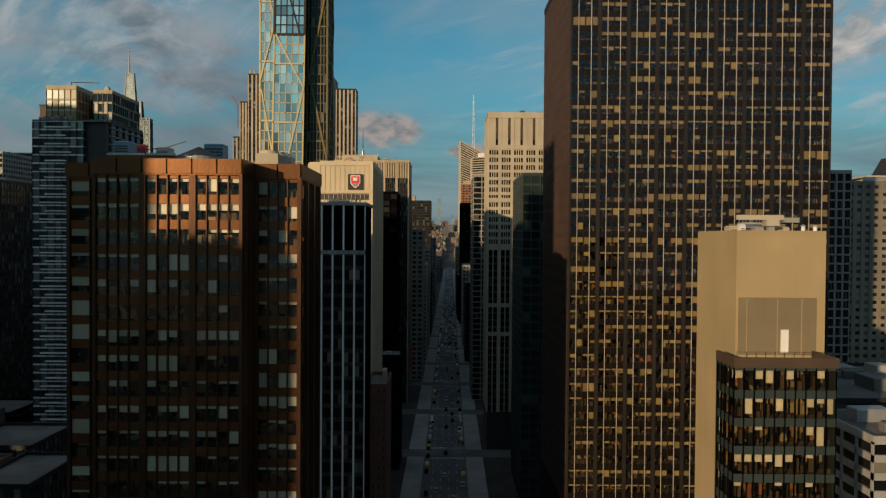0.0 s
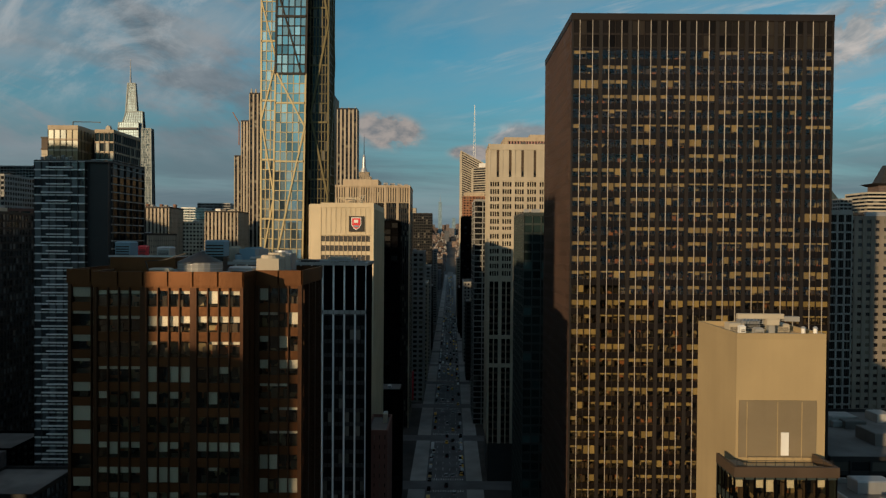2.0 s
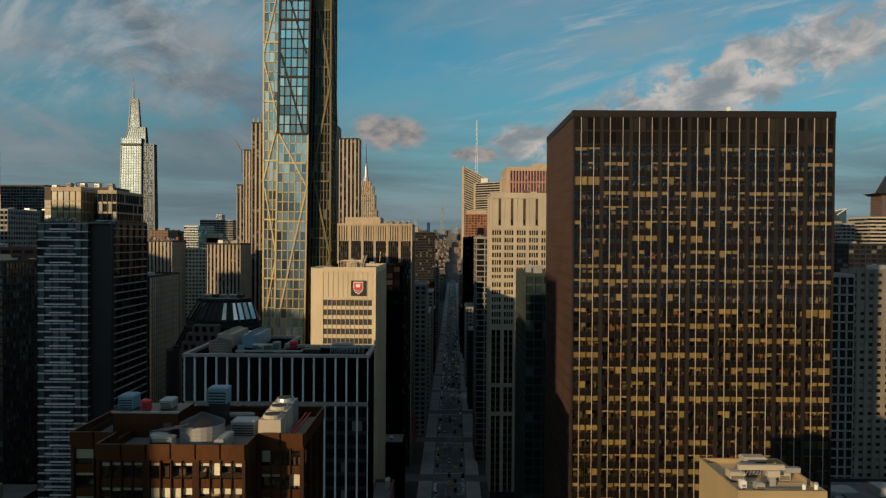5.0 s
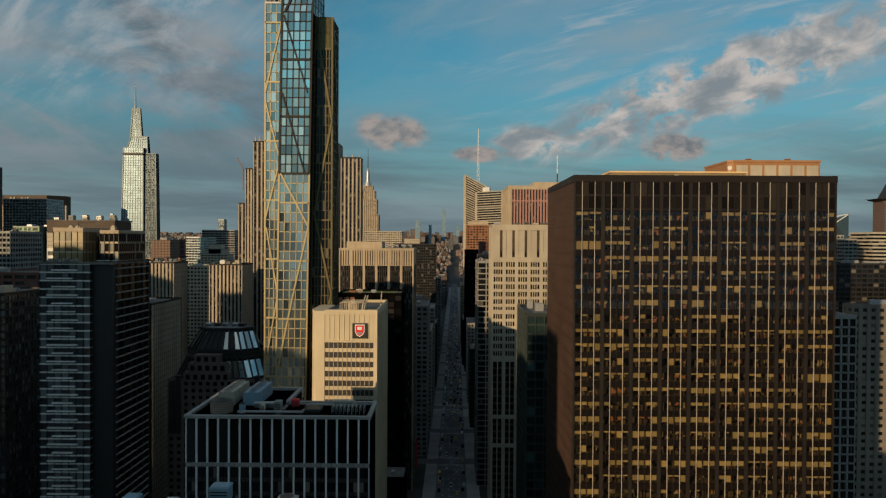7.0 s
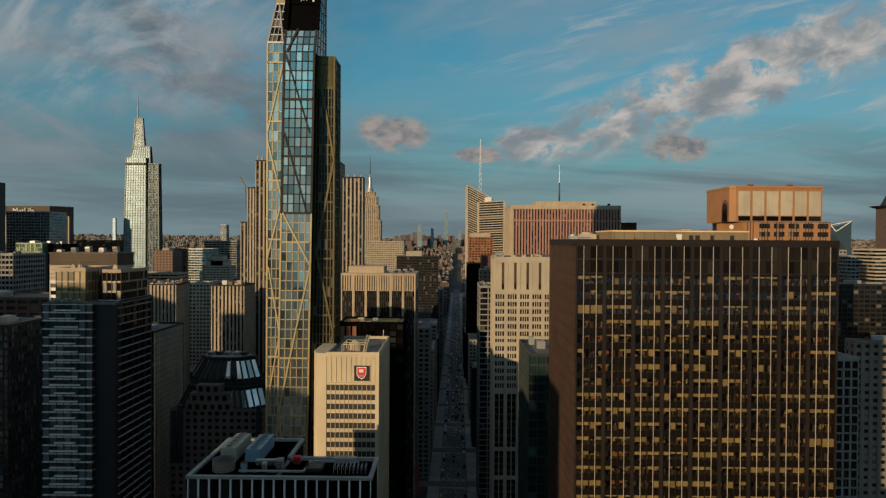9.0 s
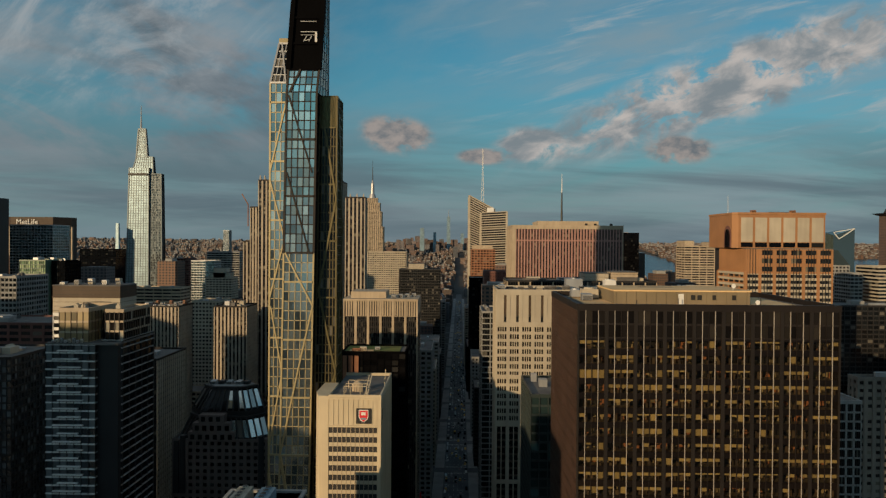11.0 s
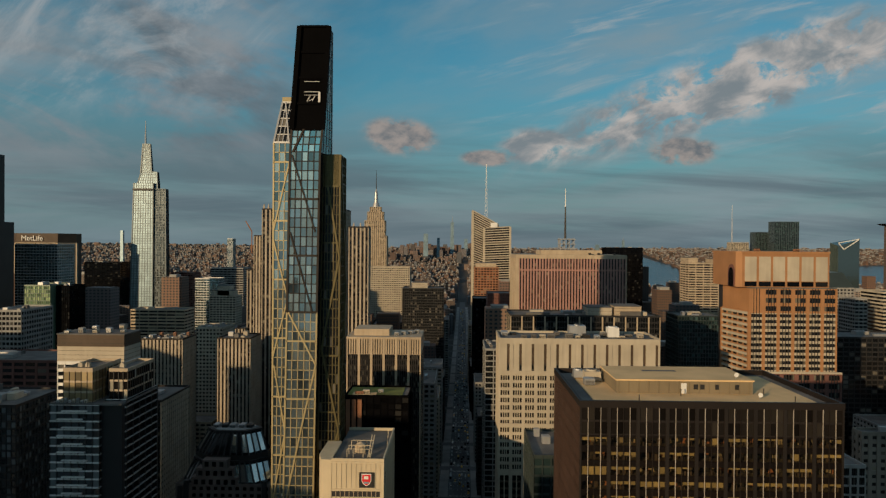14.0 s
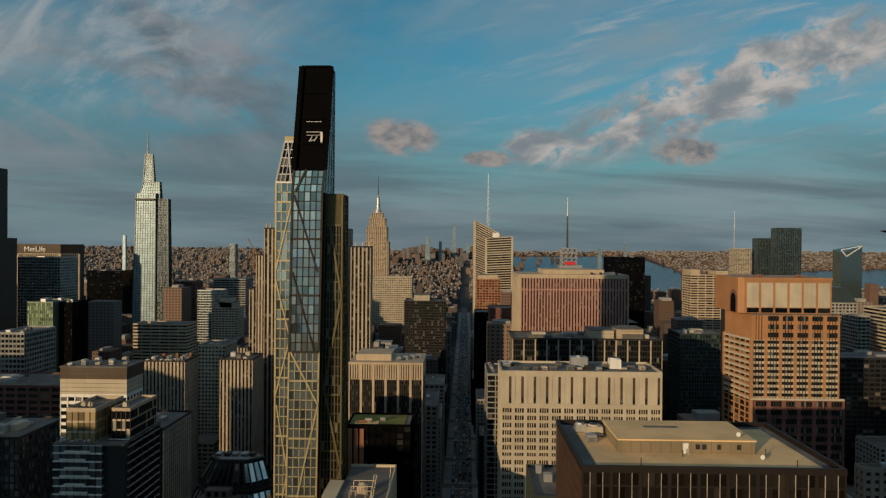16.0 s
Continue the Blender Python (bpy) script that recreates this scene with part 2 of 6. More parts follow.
M = {
    "brown": wall_mat("brown_metal", (0.112, 0.050, 0.022), 0.38, 0.22, 0.22, 0.72, gloss=0.2),
    "brown_pier": wall_mat("brown_pier_metal", (0.068, 0.034, 0.020), 0.38, 0.22, 0.25, 0.70, gloss=0.25),
    "umber": wall_mat("umber_cladding", (0.075, 0.052, 0.036), 0.6, 0.2, 0.2, gloss=0.25),
    "spandrel": wall_mat("spandrel_glass", (0.007, 0.0044, 0.003), 0.35, 0.3, 0.1, gloss=0.3),
    "bronze_pier": wall_mat("bronze_pier", (0.017, 0.0135, 0.0115), 0.5, 0.2, 0.2, gloss=0.3),
    "bronze_rib": wall_mat("bronze_rib", (0.052, 0.031, 0.025), 0.5, 0.2, 0.3, gloss=0.3),
    "bronze": wall_mat("bronze_cladding", (0.014, 0.0098, 0.008), 0.6, 0.2, 0.2, 0.0, gloss=0.3),
    "bronze_light": wall_mat("bronze_mullion", (0.46, 0.42, 0.37), 0.4, 0.1, 0.1, 0.2),
    "beige": wall_mat("beige_plaster", (0.345, 0.265, 0.145), 0.85, 0.08, 0.12),
    "beige_dark": wall_mat("mesh_screen", (0.20, 0.16, 0.10), 0.8, 0.15, 0.1),
    "white": wall_mat("white_paint", (0.72, 0.72, 0.70), 0.6, 0.1, 0.2),
    "cream": wall_mat("cream_stone", (0.435, 0.387, 0.305), 0.8, 0.12, 0.2),
    "crest_stone": wall_mat("pale_limestone", (0.56, 0.48, 0.34), 0.8, 0.1, 0.2),
    "tan": wall_mat("tan_stone", (0.44, 0.36, 0.26), 0.8, 0.15, 0.3),
    "lime": wall_mat("limestone", (0.42, 0.36, 0.28), 0.85, 0.15, 0.35),
    "umber_stone": wall_mat("weathered_stone", (0.20, 0.175, 0.145), 0.85, 0.2, 0.3),
    "grey": wall_mat("grey_concrete", (0.30, 0.30, 0.29), 0.8, 0.2, 0.3),
    "dark": wall_mat("dark_cladding", (0.026, 0.025, 0.025), 0.5, 0.2, 0.2, gloss=0.3),
    "black": wall_mat("black_metal", (0.0025, 0.0025, 0.003), 0.7, 0.2, 0.1, gloss=0.02),
    "pink": wall_mat("pink_granite", (0.36, 0.20, 0.17), 0.7, 0.1, 0.15),
    "orange": wall_mat("orange_granite", (0.36, 0.180, 0.078), 0.6, 0.12, 0.15),
    "stone_rose": wall_mat("rose_brown_stone", (0.15, 0.115, 0.10), 0.8, 0.15, 0.25),
    "maroon": wall_mat("maroon_brick", (0.16, 0.07, 0.055), 0.85, 0.2, 0.3),
    "teal": wall_mat("teal_panel", (0.030, 0.042, 0.042), 0.4, 0.15, 0.1),
    "green": wall_mat("green_panel", (0.10, 0.16, 0.11), 0.4, 0.1, 0.1),
    "steel_dark": wall_mat("dark_steel_band", (0.07, 0.095, 0.11), 0.4, 0.15, 0.1, 0.3),
    "steel": wall_mat("grey_steel", (0.40, 0.41, 0.42), 0.45, 0.15, 0.25, 0.5),
    "gold": wall_mat("champagne_frame", (0.34, 0.285, 0.155), 0.45, 0.08, 0.05, 0.3),
    "olive": wall_mat("olive_bronze_frame", (0.115, 0.094, 0.036), 0.45, 0.15, 0.15, 0.3),
    "roof": wall_mat("roof_membrane", (0.13, 0.125, 0.12), 0.9, 0.35, 0.0),
    "roof_tan": wall_mat("tan_roof_gravel", (0.68, 0.47, 0.24), 0.95, 0.15, 0.0),
    "core": wall_mat("dark_core", (0.02, 0.02, 0.022), 0.5, 0.2, 0.0),
    "rust": wall_mat("rust_brick", (0.28, 0.13, 0.07), 0.9, 0.2, 0.3),
    "wood": wall_mat("tank_timber", (0.26, 0.19, 0.13), 0.9, 0.25, 0.4),
    "red": wall_mat("red_sign", (0.62, 0.02, 0.03), 0.5, 0.05, 0.0),
    "blue": wall_mat("blue_unit", (0.16, 0.28, 0.36), 0.5, 0.15, 0.2),
    "asphalt": wall_mat("asphalt", (0.115, 0.115, 0.12), 0.9, 0.25, 0.0),
    "concrete": wall_mat("pavement", (0.30, 0.295, 0.285), 0.9, 0.2, 0.0),
    "paint": wall_mat("road_paint", (0.65, 0.65, 0.62), 0.8, 0.2, 0.0),
    "grass": wall_mat("roof_grass", (0.13, 0.15, 0.03), 0.95, 0.5, 0.0),
    "tyre": wall_mat("tyre_rubber", (0.02, 0.02, 0.02), 0.8, 0.1, 0.0),
    "carp": wall_mat("car_paint", (0.45, 0.45, 0.46), 0.25, 0.1, 0.0, 0.0, 0.45),
    "cab": wall_mat("taxi_yellow", (0.75, 0.42, 0.03), 0.3, 0.05, 0.0),
    "p_brown": pane_mat("bronze_glass", (0.012, 0.010, 0.009), (0.45, 0.42, 0.34), 0.22),
    "p_dark": pane_mat("dark_glass", (0.014, 0.016, 0.018), (0.16, 0.15, 0.13), 0.12, ior=1.4),
    "p_blue": pane_mat("blue_glass", (0.20, 0.29, 0.31), (0.26, 0.36, 0.37), 0.4, 0.05, (0.8, 1.0, 1.0), 0.02, 0.75),
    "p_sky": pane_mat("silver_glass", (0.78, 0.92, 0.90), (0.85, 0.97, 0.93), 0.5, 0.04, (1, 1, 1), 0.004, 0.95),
    "p_pale": wall_mat("silver_curtain_glass", (0.20, 0.295, 0.355), 0.40, 0.25, 0.25, 0.35, 0.06),
    "p_gilt": pane_mat("tan_lit_panel", (0.24, 0.18, 0.09), (0.34, 0.25, 0.12), 0.4, 0.3),
    "p_green": pane_mat("green_glass", (0.14, 0.24, 0.12), (0.30, 0.42, 0.20), 0.5, 0.1),
    "p_teal": pane_mat("teal_glass", (0.018, 0.034, 0.036), (0.06, 0.11, 0.11), 0.2, 0.08),
    "p_grey": pane_mat("grey_blue_glass", (0.050, 0.056, 0.062), (0.17, 0.19, 0.20), 0.3, 0.06, (0.85, 0.95, 1.0), 0.01, ior=1.9),
    "p_bronze": pane_mat("gold_bronze_glass", (0.10, 0.080, 0.030), (0.16, 0.125, 0.05), 0.4, 0.12, (0.9, 0.8, 0.5), 0.01, 0.5),
    "p_black": pane_mat("black_glass", (0.006, 0.006, 0.007), (0.03, 0.03, 0.03), 0.1, ior=1.3),
    "p_top": pane_mat("louvre_glass", (0.014, 0.012, 0.011), (0.03, 0.026, 0.022), 0.3, 0.15, ior=1.22),
    "p_stone": pane_mat("old_window", (0.02, 0.02, 0.022), (0.20, 0.18, 0.14), 0.18, 0.12),
    "clear": clear_mat("tinted_pane", (0.46, 0.43, 0.33), 1.6),
    "clear_light": clear_mat("pale_pane", (0.78, 0.75, 0.68), 1.5),
    "room": room_mat("office_room", (0.008, 0.007, 0.006), (0.34, 0.27, 0.15), (0.30, 0.12, 0.05)),
    "blind": wall_mat("window_blind", (0.46, 0.37, 0.19), 0.8, 0.1, 0.0, 0.0, 0.6),
    "slab": wall_mat("office_ceiling", (0.22, 0.18, 0.13), 0.8, 0.1, 0.0),
    "desk": wall_mat("office_furniture", (0.10, 0.070, 0.045), 0.7, 0.3, 0.0, 0.0, 0.6),
    "blind_white": wall_mat("white_blind", (0.80, 0.78, 0.72), 0.8, 0.1, 0.0, 0.0, 0.3),
    "far": far_mat("far_facade", (0.155, 0.125, 0.105)),
    "far_grey": far_mat("far_grey_facade", (0.115, 0.125, 0.14)),
    "ground": wall_mat("city_ground", (0.045, 0.042, 0.04), 0.95, 0.4, 0.0),
}
_w = Nodes("river_water")
_w.b.inputs["Base Color"].default_value = (0.02, 0.06, 0.08, 1)
_w.b.inputs["Roughness"].default_value = 0.25
_w.bump(_w.noise(0.08, 4), 0.3, 1.0)
M["water"] = _w.m


# ---- mesh helpers ----
class Mesh:
    def __init__(self):
        self.v, self.f = [], []

    def quad(self, a, b, c, d):
        k = len(self.v)
        self.v += [a, b, c, d]
        self.f.append((k, k + 1, k + 2, k + 3))
        return self

    def box(self, x0, x1, y0, y1, z0, z1):
        k = len(self.v)
        self.v += [(x, y, z) for z in (z0, z1) for x, y in ((x0, y0), (x1, y0), (x1, y1), (x0, y1))]
        self.f += [(k + 3, k + 2, k + 1, k), (k + 4, k + 5, k + 6, k + 7)]
        self.f += [(k + i, k + (i + 1) % 4, k + 4 + (i + 1) % 4, k + 4 + i) for i in range(4)]
        return self

    def loft(self, rings, cap=True):
        """Skin between rings of points, each ring of one length, anticlockwise from above."""
        k, n = len(self.v), len(rings[0])
        for r in rings:
            self.v += list(r)
        for j in range(len(rings) - 1):
            for i in range(n):
                p, q = k + j * n + i, k + j * n + (i + 1) % n
                self.f.append((p, q, q + n, p + n))
        if cap:
            self.f.append(tuple(range(k + n - 1, k - 1, -1)))
            self.f.append(tuple(range(k + (len(rings) - 1) * n, k + len(rings) * n)))
        return self

    def prism(self, pts, z0, z1):
        return self.loft([[(x, y, z0) for x, y in pts], [(x, y, z1) for x, y in pts]])

    def taper(self, a, z0, b, z1):
        """From a rectangle (x0, x1, y0, y1) at z0 to another at z1."""
        r = lambda q, z: [(q[0], q[2], z), (q[1], q[2], z), (q[1], q[3], z), (q[0], q[3], z)]
        return self.loft([r(a, z0), r(b, z1)])

    def rim(self, x0, x1, y0, y1, t, z0, z1):
        """A square ring wall of thickness t."""
        k = len(self.v)
        for a, z in ((0, z0), (0, z1), (t, z1), (t, z0)):
            self.v += [(x0 + a, y0 + a, z), (x1 - a, y0 + a, z), (x1 - a, y1 - a, z), (x0 + a, y1 - a, z)]
        for j in range(4):
            for i in range(4):
                p, q = k + j * 4, k + (j + 1) % 4 * 4
                self.f.append((p + i, p + (i + 1) % 4, q + (i + 1) % 4, q + i))
        return self

    def cyl(self, x, y, z0, z1, r0, r1=None, n=16):
        r1 = r0 if r1 is None else r1
        c = [(math.cos(2 * math.pi * i / n), math.sin(2 * math.pi * i / n)) for i in range(n)]
        return self.loft([[(x + r0 * p, y + r0 * q, z0) for p, q in c], [(x + r1 * p, y + r1 * q, z1) for p, q in c]])

    def beam(self, a, b, w):
        """A square bar from a to b."""
        a, b = Vector(a), Vector(b)
        d = (b - a).normalized()
        s = d.cross(Vector((0, 0, 1)) if abs(d.z) < 0.9 else Vector((0, 1, 0))).normalized() * w / 2
        t = d.cross(s).normalized() * w / 2
        ring = lambda p: [tuple(p + s + t), tuple(p - s + t), tuple(p - s - t), tuple(p + s - t)]
        return self.loft([ring(a), ring(b)])

    def data(self, name, mat):
        me = bpy.data.meshes.new(name)
        me.from_pydata(self.v, [], self.f)
        me.materials.append(M[mat] if isinstance(mat, str) else mat)
        return me


def thing(name, label, category, x=0.0, y=0.0, z=0.0, group="", kind=""):
    ob = new(name)
    ob.location = (x, y, z)
    return tagged(ob, label, category, group, kind)


def part(name, mesh, mat, parent, label="", kind=""):
    ob = new(name, mesh if isinstance(mesh, bpy.types.Mesh) else mesh.data(name, mat))
    ob.parent = parent
    if not parent.parent:
        ob.matrix_parent_inverse = Matrix.Translation(parent.matrix_basis.translation).inverted()
    return tagged(ob, label, "", "", kind)


def piece(name, data, parent, place, turn=0.0):
    """One of many alike pieces on shared mesh data."""
    ob = bpy.data.objects.new(name, data)
    scene.collection.objects.link(ob)
    ob.parent = parent
    base = parent.matrix_basis.translation
    ob.matrix_basis = Matrix.Translation(Vector(place) - base) @ Matrix.Rotation(turn, 4, "Z")
    return ob


# side: the way a face looks. u runs along it, w outward
def spot(side, pos, u, w, z):
    return {"N": (u, pos - w, z), "S": (u, pos + w, z), "E": (pos - w, u, z), "W": (pos + w, u, z)}[side]


def slab(mesh, side, pos, u0, u1, w0, w1, z0, z1):
    p, q = spot(side, pos, u0, w0, z0), spot(side, pos, u1, w1, z1)
    lo, hi = [min(a, b) for a, b in zip(p, q)], [max(a, b) for a, b in zip(p, q)]
    return mesh.box(lo[0], hi[0], lo[1], hi[1], lo[2], hi[2])


def pane(mesh, side, pos, u0, u1, w, z0, z1):
    if side in "NW":
        u0, u1 = min(u0, u1), max(u0, u1)
    else:
        u0, u1 = max(u0, u1), min(u0, u1)
    return mesh.quad(*[spot(side, pos, u, w, z) for u, z in ((u0, z0), (u1, z0), (u1, z1), (u0, z1))])


def facade(th, side, pos, u0, u1, z0, z1, cols, floor, pier=0.8, band=1.4, deep=0.5, wall="lime", glass="p_stone",
           mull=0, mull_mat=None, pier_mat=None, band_w=0.6, mull_w=0.12, mull_deep=1.0, single=False, rooms=0.0, blinds=0.3,
           alt_mull=None, count=300, blind_mat="blind"):
    """Piers, floor bands, mullions and panes of one face. single: pieces are objects (panes: the topmost 300).
    rooms: depth of the open floors behind clear glass, with blinds and furniture."""
    rows = max(1, round((z1 - z0) / floor))
    fh, bw = (z1 - z0) / rows, (u1 - u0) / cols
    rnd = random.Random(int(pos * 7 + u0 * 13 + z1))

    def lay(name, boxes, mat):
        if not boxes:
            return
        if single:
            for q in boxes:
                part(name, slab(Mesh(), side, pos, *q), mat, th)
        else:
            m = Mesh()
            for q in boxes:
                slab(m, side, pos, *q)
            part(name, m, mat, th, "", "stuff")
    piers, bands, mulls, mulls2 = [], [], [], []
    for i in range(cols + 1):
        c = u0 + i * bw
        if pier > 0:
            piers.append((max(u0, c - pier / 2), min(u1, c + pier / 2), -deep, 0, z0, z1))
    for j in range(rows + 1):
        c = z0 + j * fh
        if band > 0:
            bands.append((u0, u1, -deep, -deep * (1 - band_w), max(z0, c - band * 0.35), min(z1, c + band * 0.65)))
    opens = []
    for i in range(cols):
        a = u0 + i * bw + pier / 2
        w = bw - pier
        for k in range(1, mull + 1):
            c = a + w * k / (mull + 1)
            (mulls2 if alt_mull and k % 2 == 0 else mulls).append((c - mull_w / 2, c + mull_w / 2, -deep, -deep * (1 - mull_deep), z0, z1))
        for j in range(rows):
            for k in range(mull + 1):
                opens.append((a + w * k / (mull + 1), a + w * (k + 1) / (mull + 1), z0 + j * fh + band * 0.65, z0 + (j + 1) * fh - band * 0.35, i, j))
    lay("pier", piers, pier_mat or wall)
    lay("spandrel", bands, wall)
    lay("mullion", mulls, mull_mat or wall)
    lay("mullion", mulls2, alt_mull or wall)
    opens.sort(key=lambda o: -o[2])
    see = glass.startswith("clear")
    first = opens[:count] if single else []
    if first:
        o = first[0]
        w, h = o[1] - o[0], o[3] - o[2]
        flat = pane(Mesh(), side, 0, -w / 2, w / 2, 0, -h / 2, h / 2).data("window_pane", glass)
        for o in first:
            piece("window_pane", flat, th, spot(side, pos, (o[0] + o[1]) / 2, -deep + 0.05, (o[2] + o[3]) / 2)).visible_shadow = not see
    rest = Mesh()
    for o in opens[len(first):]:
        pane(rest, side, pos, o[0], o[1], -deep + 0.05, o[2], o[3])
    if rest.f:
        part("window_panes", rest, glass, th, "", "stuff").visible_shadow = not see
    if rooms:
        back, stuff, shades = Mesh(), Mesh(), Mesh()
        for j in range(rows + 1):
            c = z0 + j * fh
            part("floor_slab", slab(Mesh(), side, pos, u0 + 0.3, u1 - 0.3, -rooms, -deep - 0.02, c - band * 0.3, c + band * 0.5), "slab", th)
        pane(back, side, pos, u0 + 0.3, u1 - 0.3, -rooms + 0.05, z0, z1)
        state = {}
        mood = [rnd.choices((0, 0.2, 0.4, 0.6, 1, None), (6, 3, 2, 1, 0.35, 9))[0] for _ in range(rows)]
        for a, b_, lo, hi, i, j in opens:
            if (i, j) not in state:
                state[i, j] = rnd.choices((0, 0.2, 0.4, 0.65, 1), (1 - blinds, blinds * 0.5, blinds * 0.4, blinds * 0.2, blinds * 0.15))[0]
                if mood[j] is not None and rnd.random() < 0.6:
                    state[i, j] = mood[j]
            f = state[i, j]
            if rnd.random() < 0.28:
                f = rnd.choice((0, 0, 0, 0.25, 0.45, 0.8))
            if f:
                slab(shades, side, pos, a + 0.04, b_ - 0.04, -deep - 0.16, -deep - 0.12, hi - (hi - lo) * f, hi)
            if rnd.random() < 0.65:
                dw = rnd.uniform(0.3, 0.9) * (b_ - a)
                c = rnd.uniform(a + dw / 2, b_ - dw / 2)
                d = rnd.uniform(0.7, rooms - 1.0)
                slab(stuff, side, pos, c - dw / 2, c + dw / 2, -d - rnd.uniform(0.2, 0.7), -d, lo - band * 0.15, lo + (hi - lo) * rnd.uniform(0.15, 0.75))
        part("room_wall", back, "room", th)
        part("blinds", shades, blind_mat, th, "drawn cream window blinds", "stuff")
        part("furniture", stuff, "desk", th, "", "stuff")
    return rows, fh, bw


def grid_face(th, bl, br, tr, tl, cols, rows, w, frame_mat, glass, braces=(), brace_w=0.9, single=False, big=0):
    """A slanting glazed face between four corners: panes, frame bars, and braces given as (u0, v0, u1, v1)."""
    bl, br, tr, tl = Vector(bl), Vector(br), Vector(tr), Vector(tl)
    at = lambda u, v: (bl * (1 - u) + br * u) * (1 - v) + (tl * (1 - u) + tr * u) * v
    out = (br - bl).cross(tl - bl).normalized()
    panes, bars = Mesh(), Mesh()
    for i in range(cols):
        for j in range(rows):
            q = [tuple(at(*p)) for p in ((i / cols, j / rows), ((i + 1) / cols, j / rows), ((i + 1) / cols, (j + 1) / rows), (i / cols, (j + 1) / rows))]
            if single:
                part("window_pane", Mesh().quad(*q), glass, th)
            else:
                panes.quad(*q)
    for i in range(cols + 1):
        k = w * (2.2 if i in (0, cols) else 1)
        bars.beam(at(i / cols, 0) + out * 0.1, at(i / cols, 1) + out * 0.1, k)
    for j in range(rows + 1):
        k = w * (2.2 if big and j % big == 0 else 1)
        bars.beam(at(0, j / rows) + out * 0.1, at(1, j / rows) + out * 0.1, k)
    if panes.f:
        part("window_panes", panes, glass, th, "", "stuff")
    part("window_grid", bars, frame_mat, th, "", "stuff")
    for a, b_, c, d in braces:
        part("brace", Mesh().beam(at(a, b_) + out * 0.3, at(c, d) + out * 0.3, brace_w), frame_mat, th)


def building(name, label, x0, x1, y0, y1, h, cols, floor=3.7, sides="NW", core="core", roof="roof", parapet=1.2, z0=0.0, group="", th=None, side_cols=None, clutter=0, **kw):
    """A block with a facade on each side that the camera can see, or more of the block th."""
    th = th or thing(name, label, "building", (x0 + x1) / 2, (y0 + y1) / 2, 0, group)
    d = kw.get("deep", 0.5)
    r = max(d, kw.get("rooms", 0.0))
    part("core", Mesh().box(x0 + (r if "E" in sides else d), x1 - (r if "W" in sides else d), y0 + r, y1 - d, z0, h - 0.3), core, th)
    wall = kw.get("wall", "lime")
    n_side = side_cols or max(1, round(cols * (y1 - y0) / (x1 - x0)))
    blank = Mesh()
    for s in "NSEW":
        pos, a, b, n = {"N": (y0, x0, x1, cols), "S": (y1, x0, x1, cols), "E": (x0, y0, y1, n_side), "W": (x1, y0, y1, n_side)}[s]
        if s in "EW":
            a, b = a + d, b - d
        if s in sides:
            facade(th, s, pos, a, b, z0, h, n, floor, **kw)
        else:
            slab(blank, s, pos, a, b, -d, 0, z0, h)
    if blank.f:
        part("blank_wall", blank, wall, th)
    t = max(d, 0.4)
    part("parapet", Mesh().rim(x0, x1, y0, y1, t, h, h + parapet), wall, th)
    part("roof", Mesh().box(x0 + t, x1 - t, y0 + t, y1 - t, h - 0.3, h + 0.1), roof, th)
    rnd = random.Random(int(x0 * 3 + y0))
    for i in range(round(clutter * (1.8 if y0 < 720 else 1))):
        w, l, k = rnd.uniform(1.5, (x1 - x0) / 5), rnd.uniform(1.5, (y1 - y0) / 5), rnd.uniform(0.8, 3.6)
        cx, cy = rnd.uniform(x0 + t + w, x1 - t - w), rnd.uniform(y0 + t + l, y1 - t - l)
        roof_unit(rnd.choice(("steel", "grey", "roof", "cream")), cx, cy, h + 0.1, w, l, k, detail=False)
    return th


def roof_unit(mat, x, y, z, w, l, k, label="grey metal plant box on a flat roof", detail=True):
    """A rooftop plant box on skids with a louvred side and a lid."""
    th = thing("rooftop_unit", label, "roof plant", x, y, z, "rooftop plant boxes")
    case = part("casing", Mesh().box(x - w / 2, x + w / 2, y - l / 2, y + l / 2, z + (0.15 if detail else 0.0), z + k), mat, th)
    part("lid", Mesh().taper((x - w / 2 - 0.1, x + w / 2 + 0.1, y - l / 2 - 0.1, y + l / 2 + 0.1), z + k, (x - w / 2 + 0.2, x + w / 2 - 0.2, y - l / 2 + 0.2, y + l / 2 - 0.2), z + k + 0.25), mat, th)
    if detail:
        part("skid", Mesh().box(x - w / 2 + 0.1, x + w / 2 - 0.1, y - l / 2 + 0.1, y + l / 2 - 0.1, z, z + 0.15), "dark", th)
    if not detail:
        return th
    m = Mesh()
    for i in range(4):
        zz = z + 0.3 + (k - 0.6) * i / 4
        m.box(x - w / 2 + 0.15, x + w / 2 - 0.15, y - l / 2 - 0.06, y - l / 2, zz, zz + (k - 0.6) / 8)
    part("louvre", m, "dark", case)
    return th

# ---- ground ----
def lie(x, y):
    """Height of the ground: flat city, far land rising gently to the horizon."""
    d = math.hypot(x * 0.8, max(y, 0))
    s = max(0.0, (d - 2600) / 2350)
    return 190 * s * s * (3 - 2 * s) if s < 1 else 190


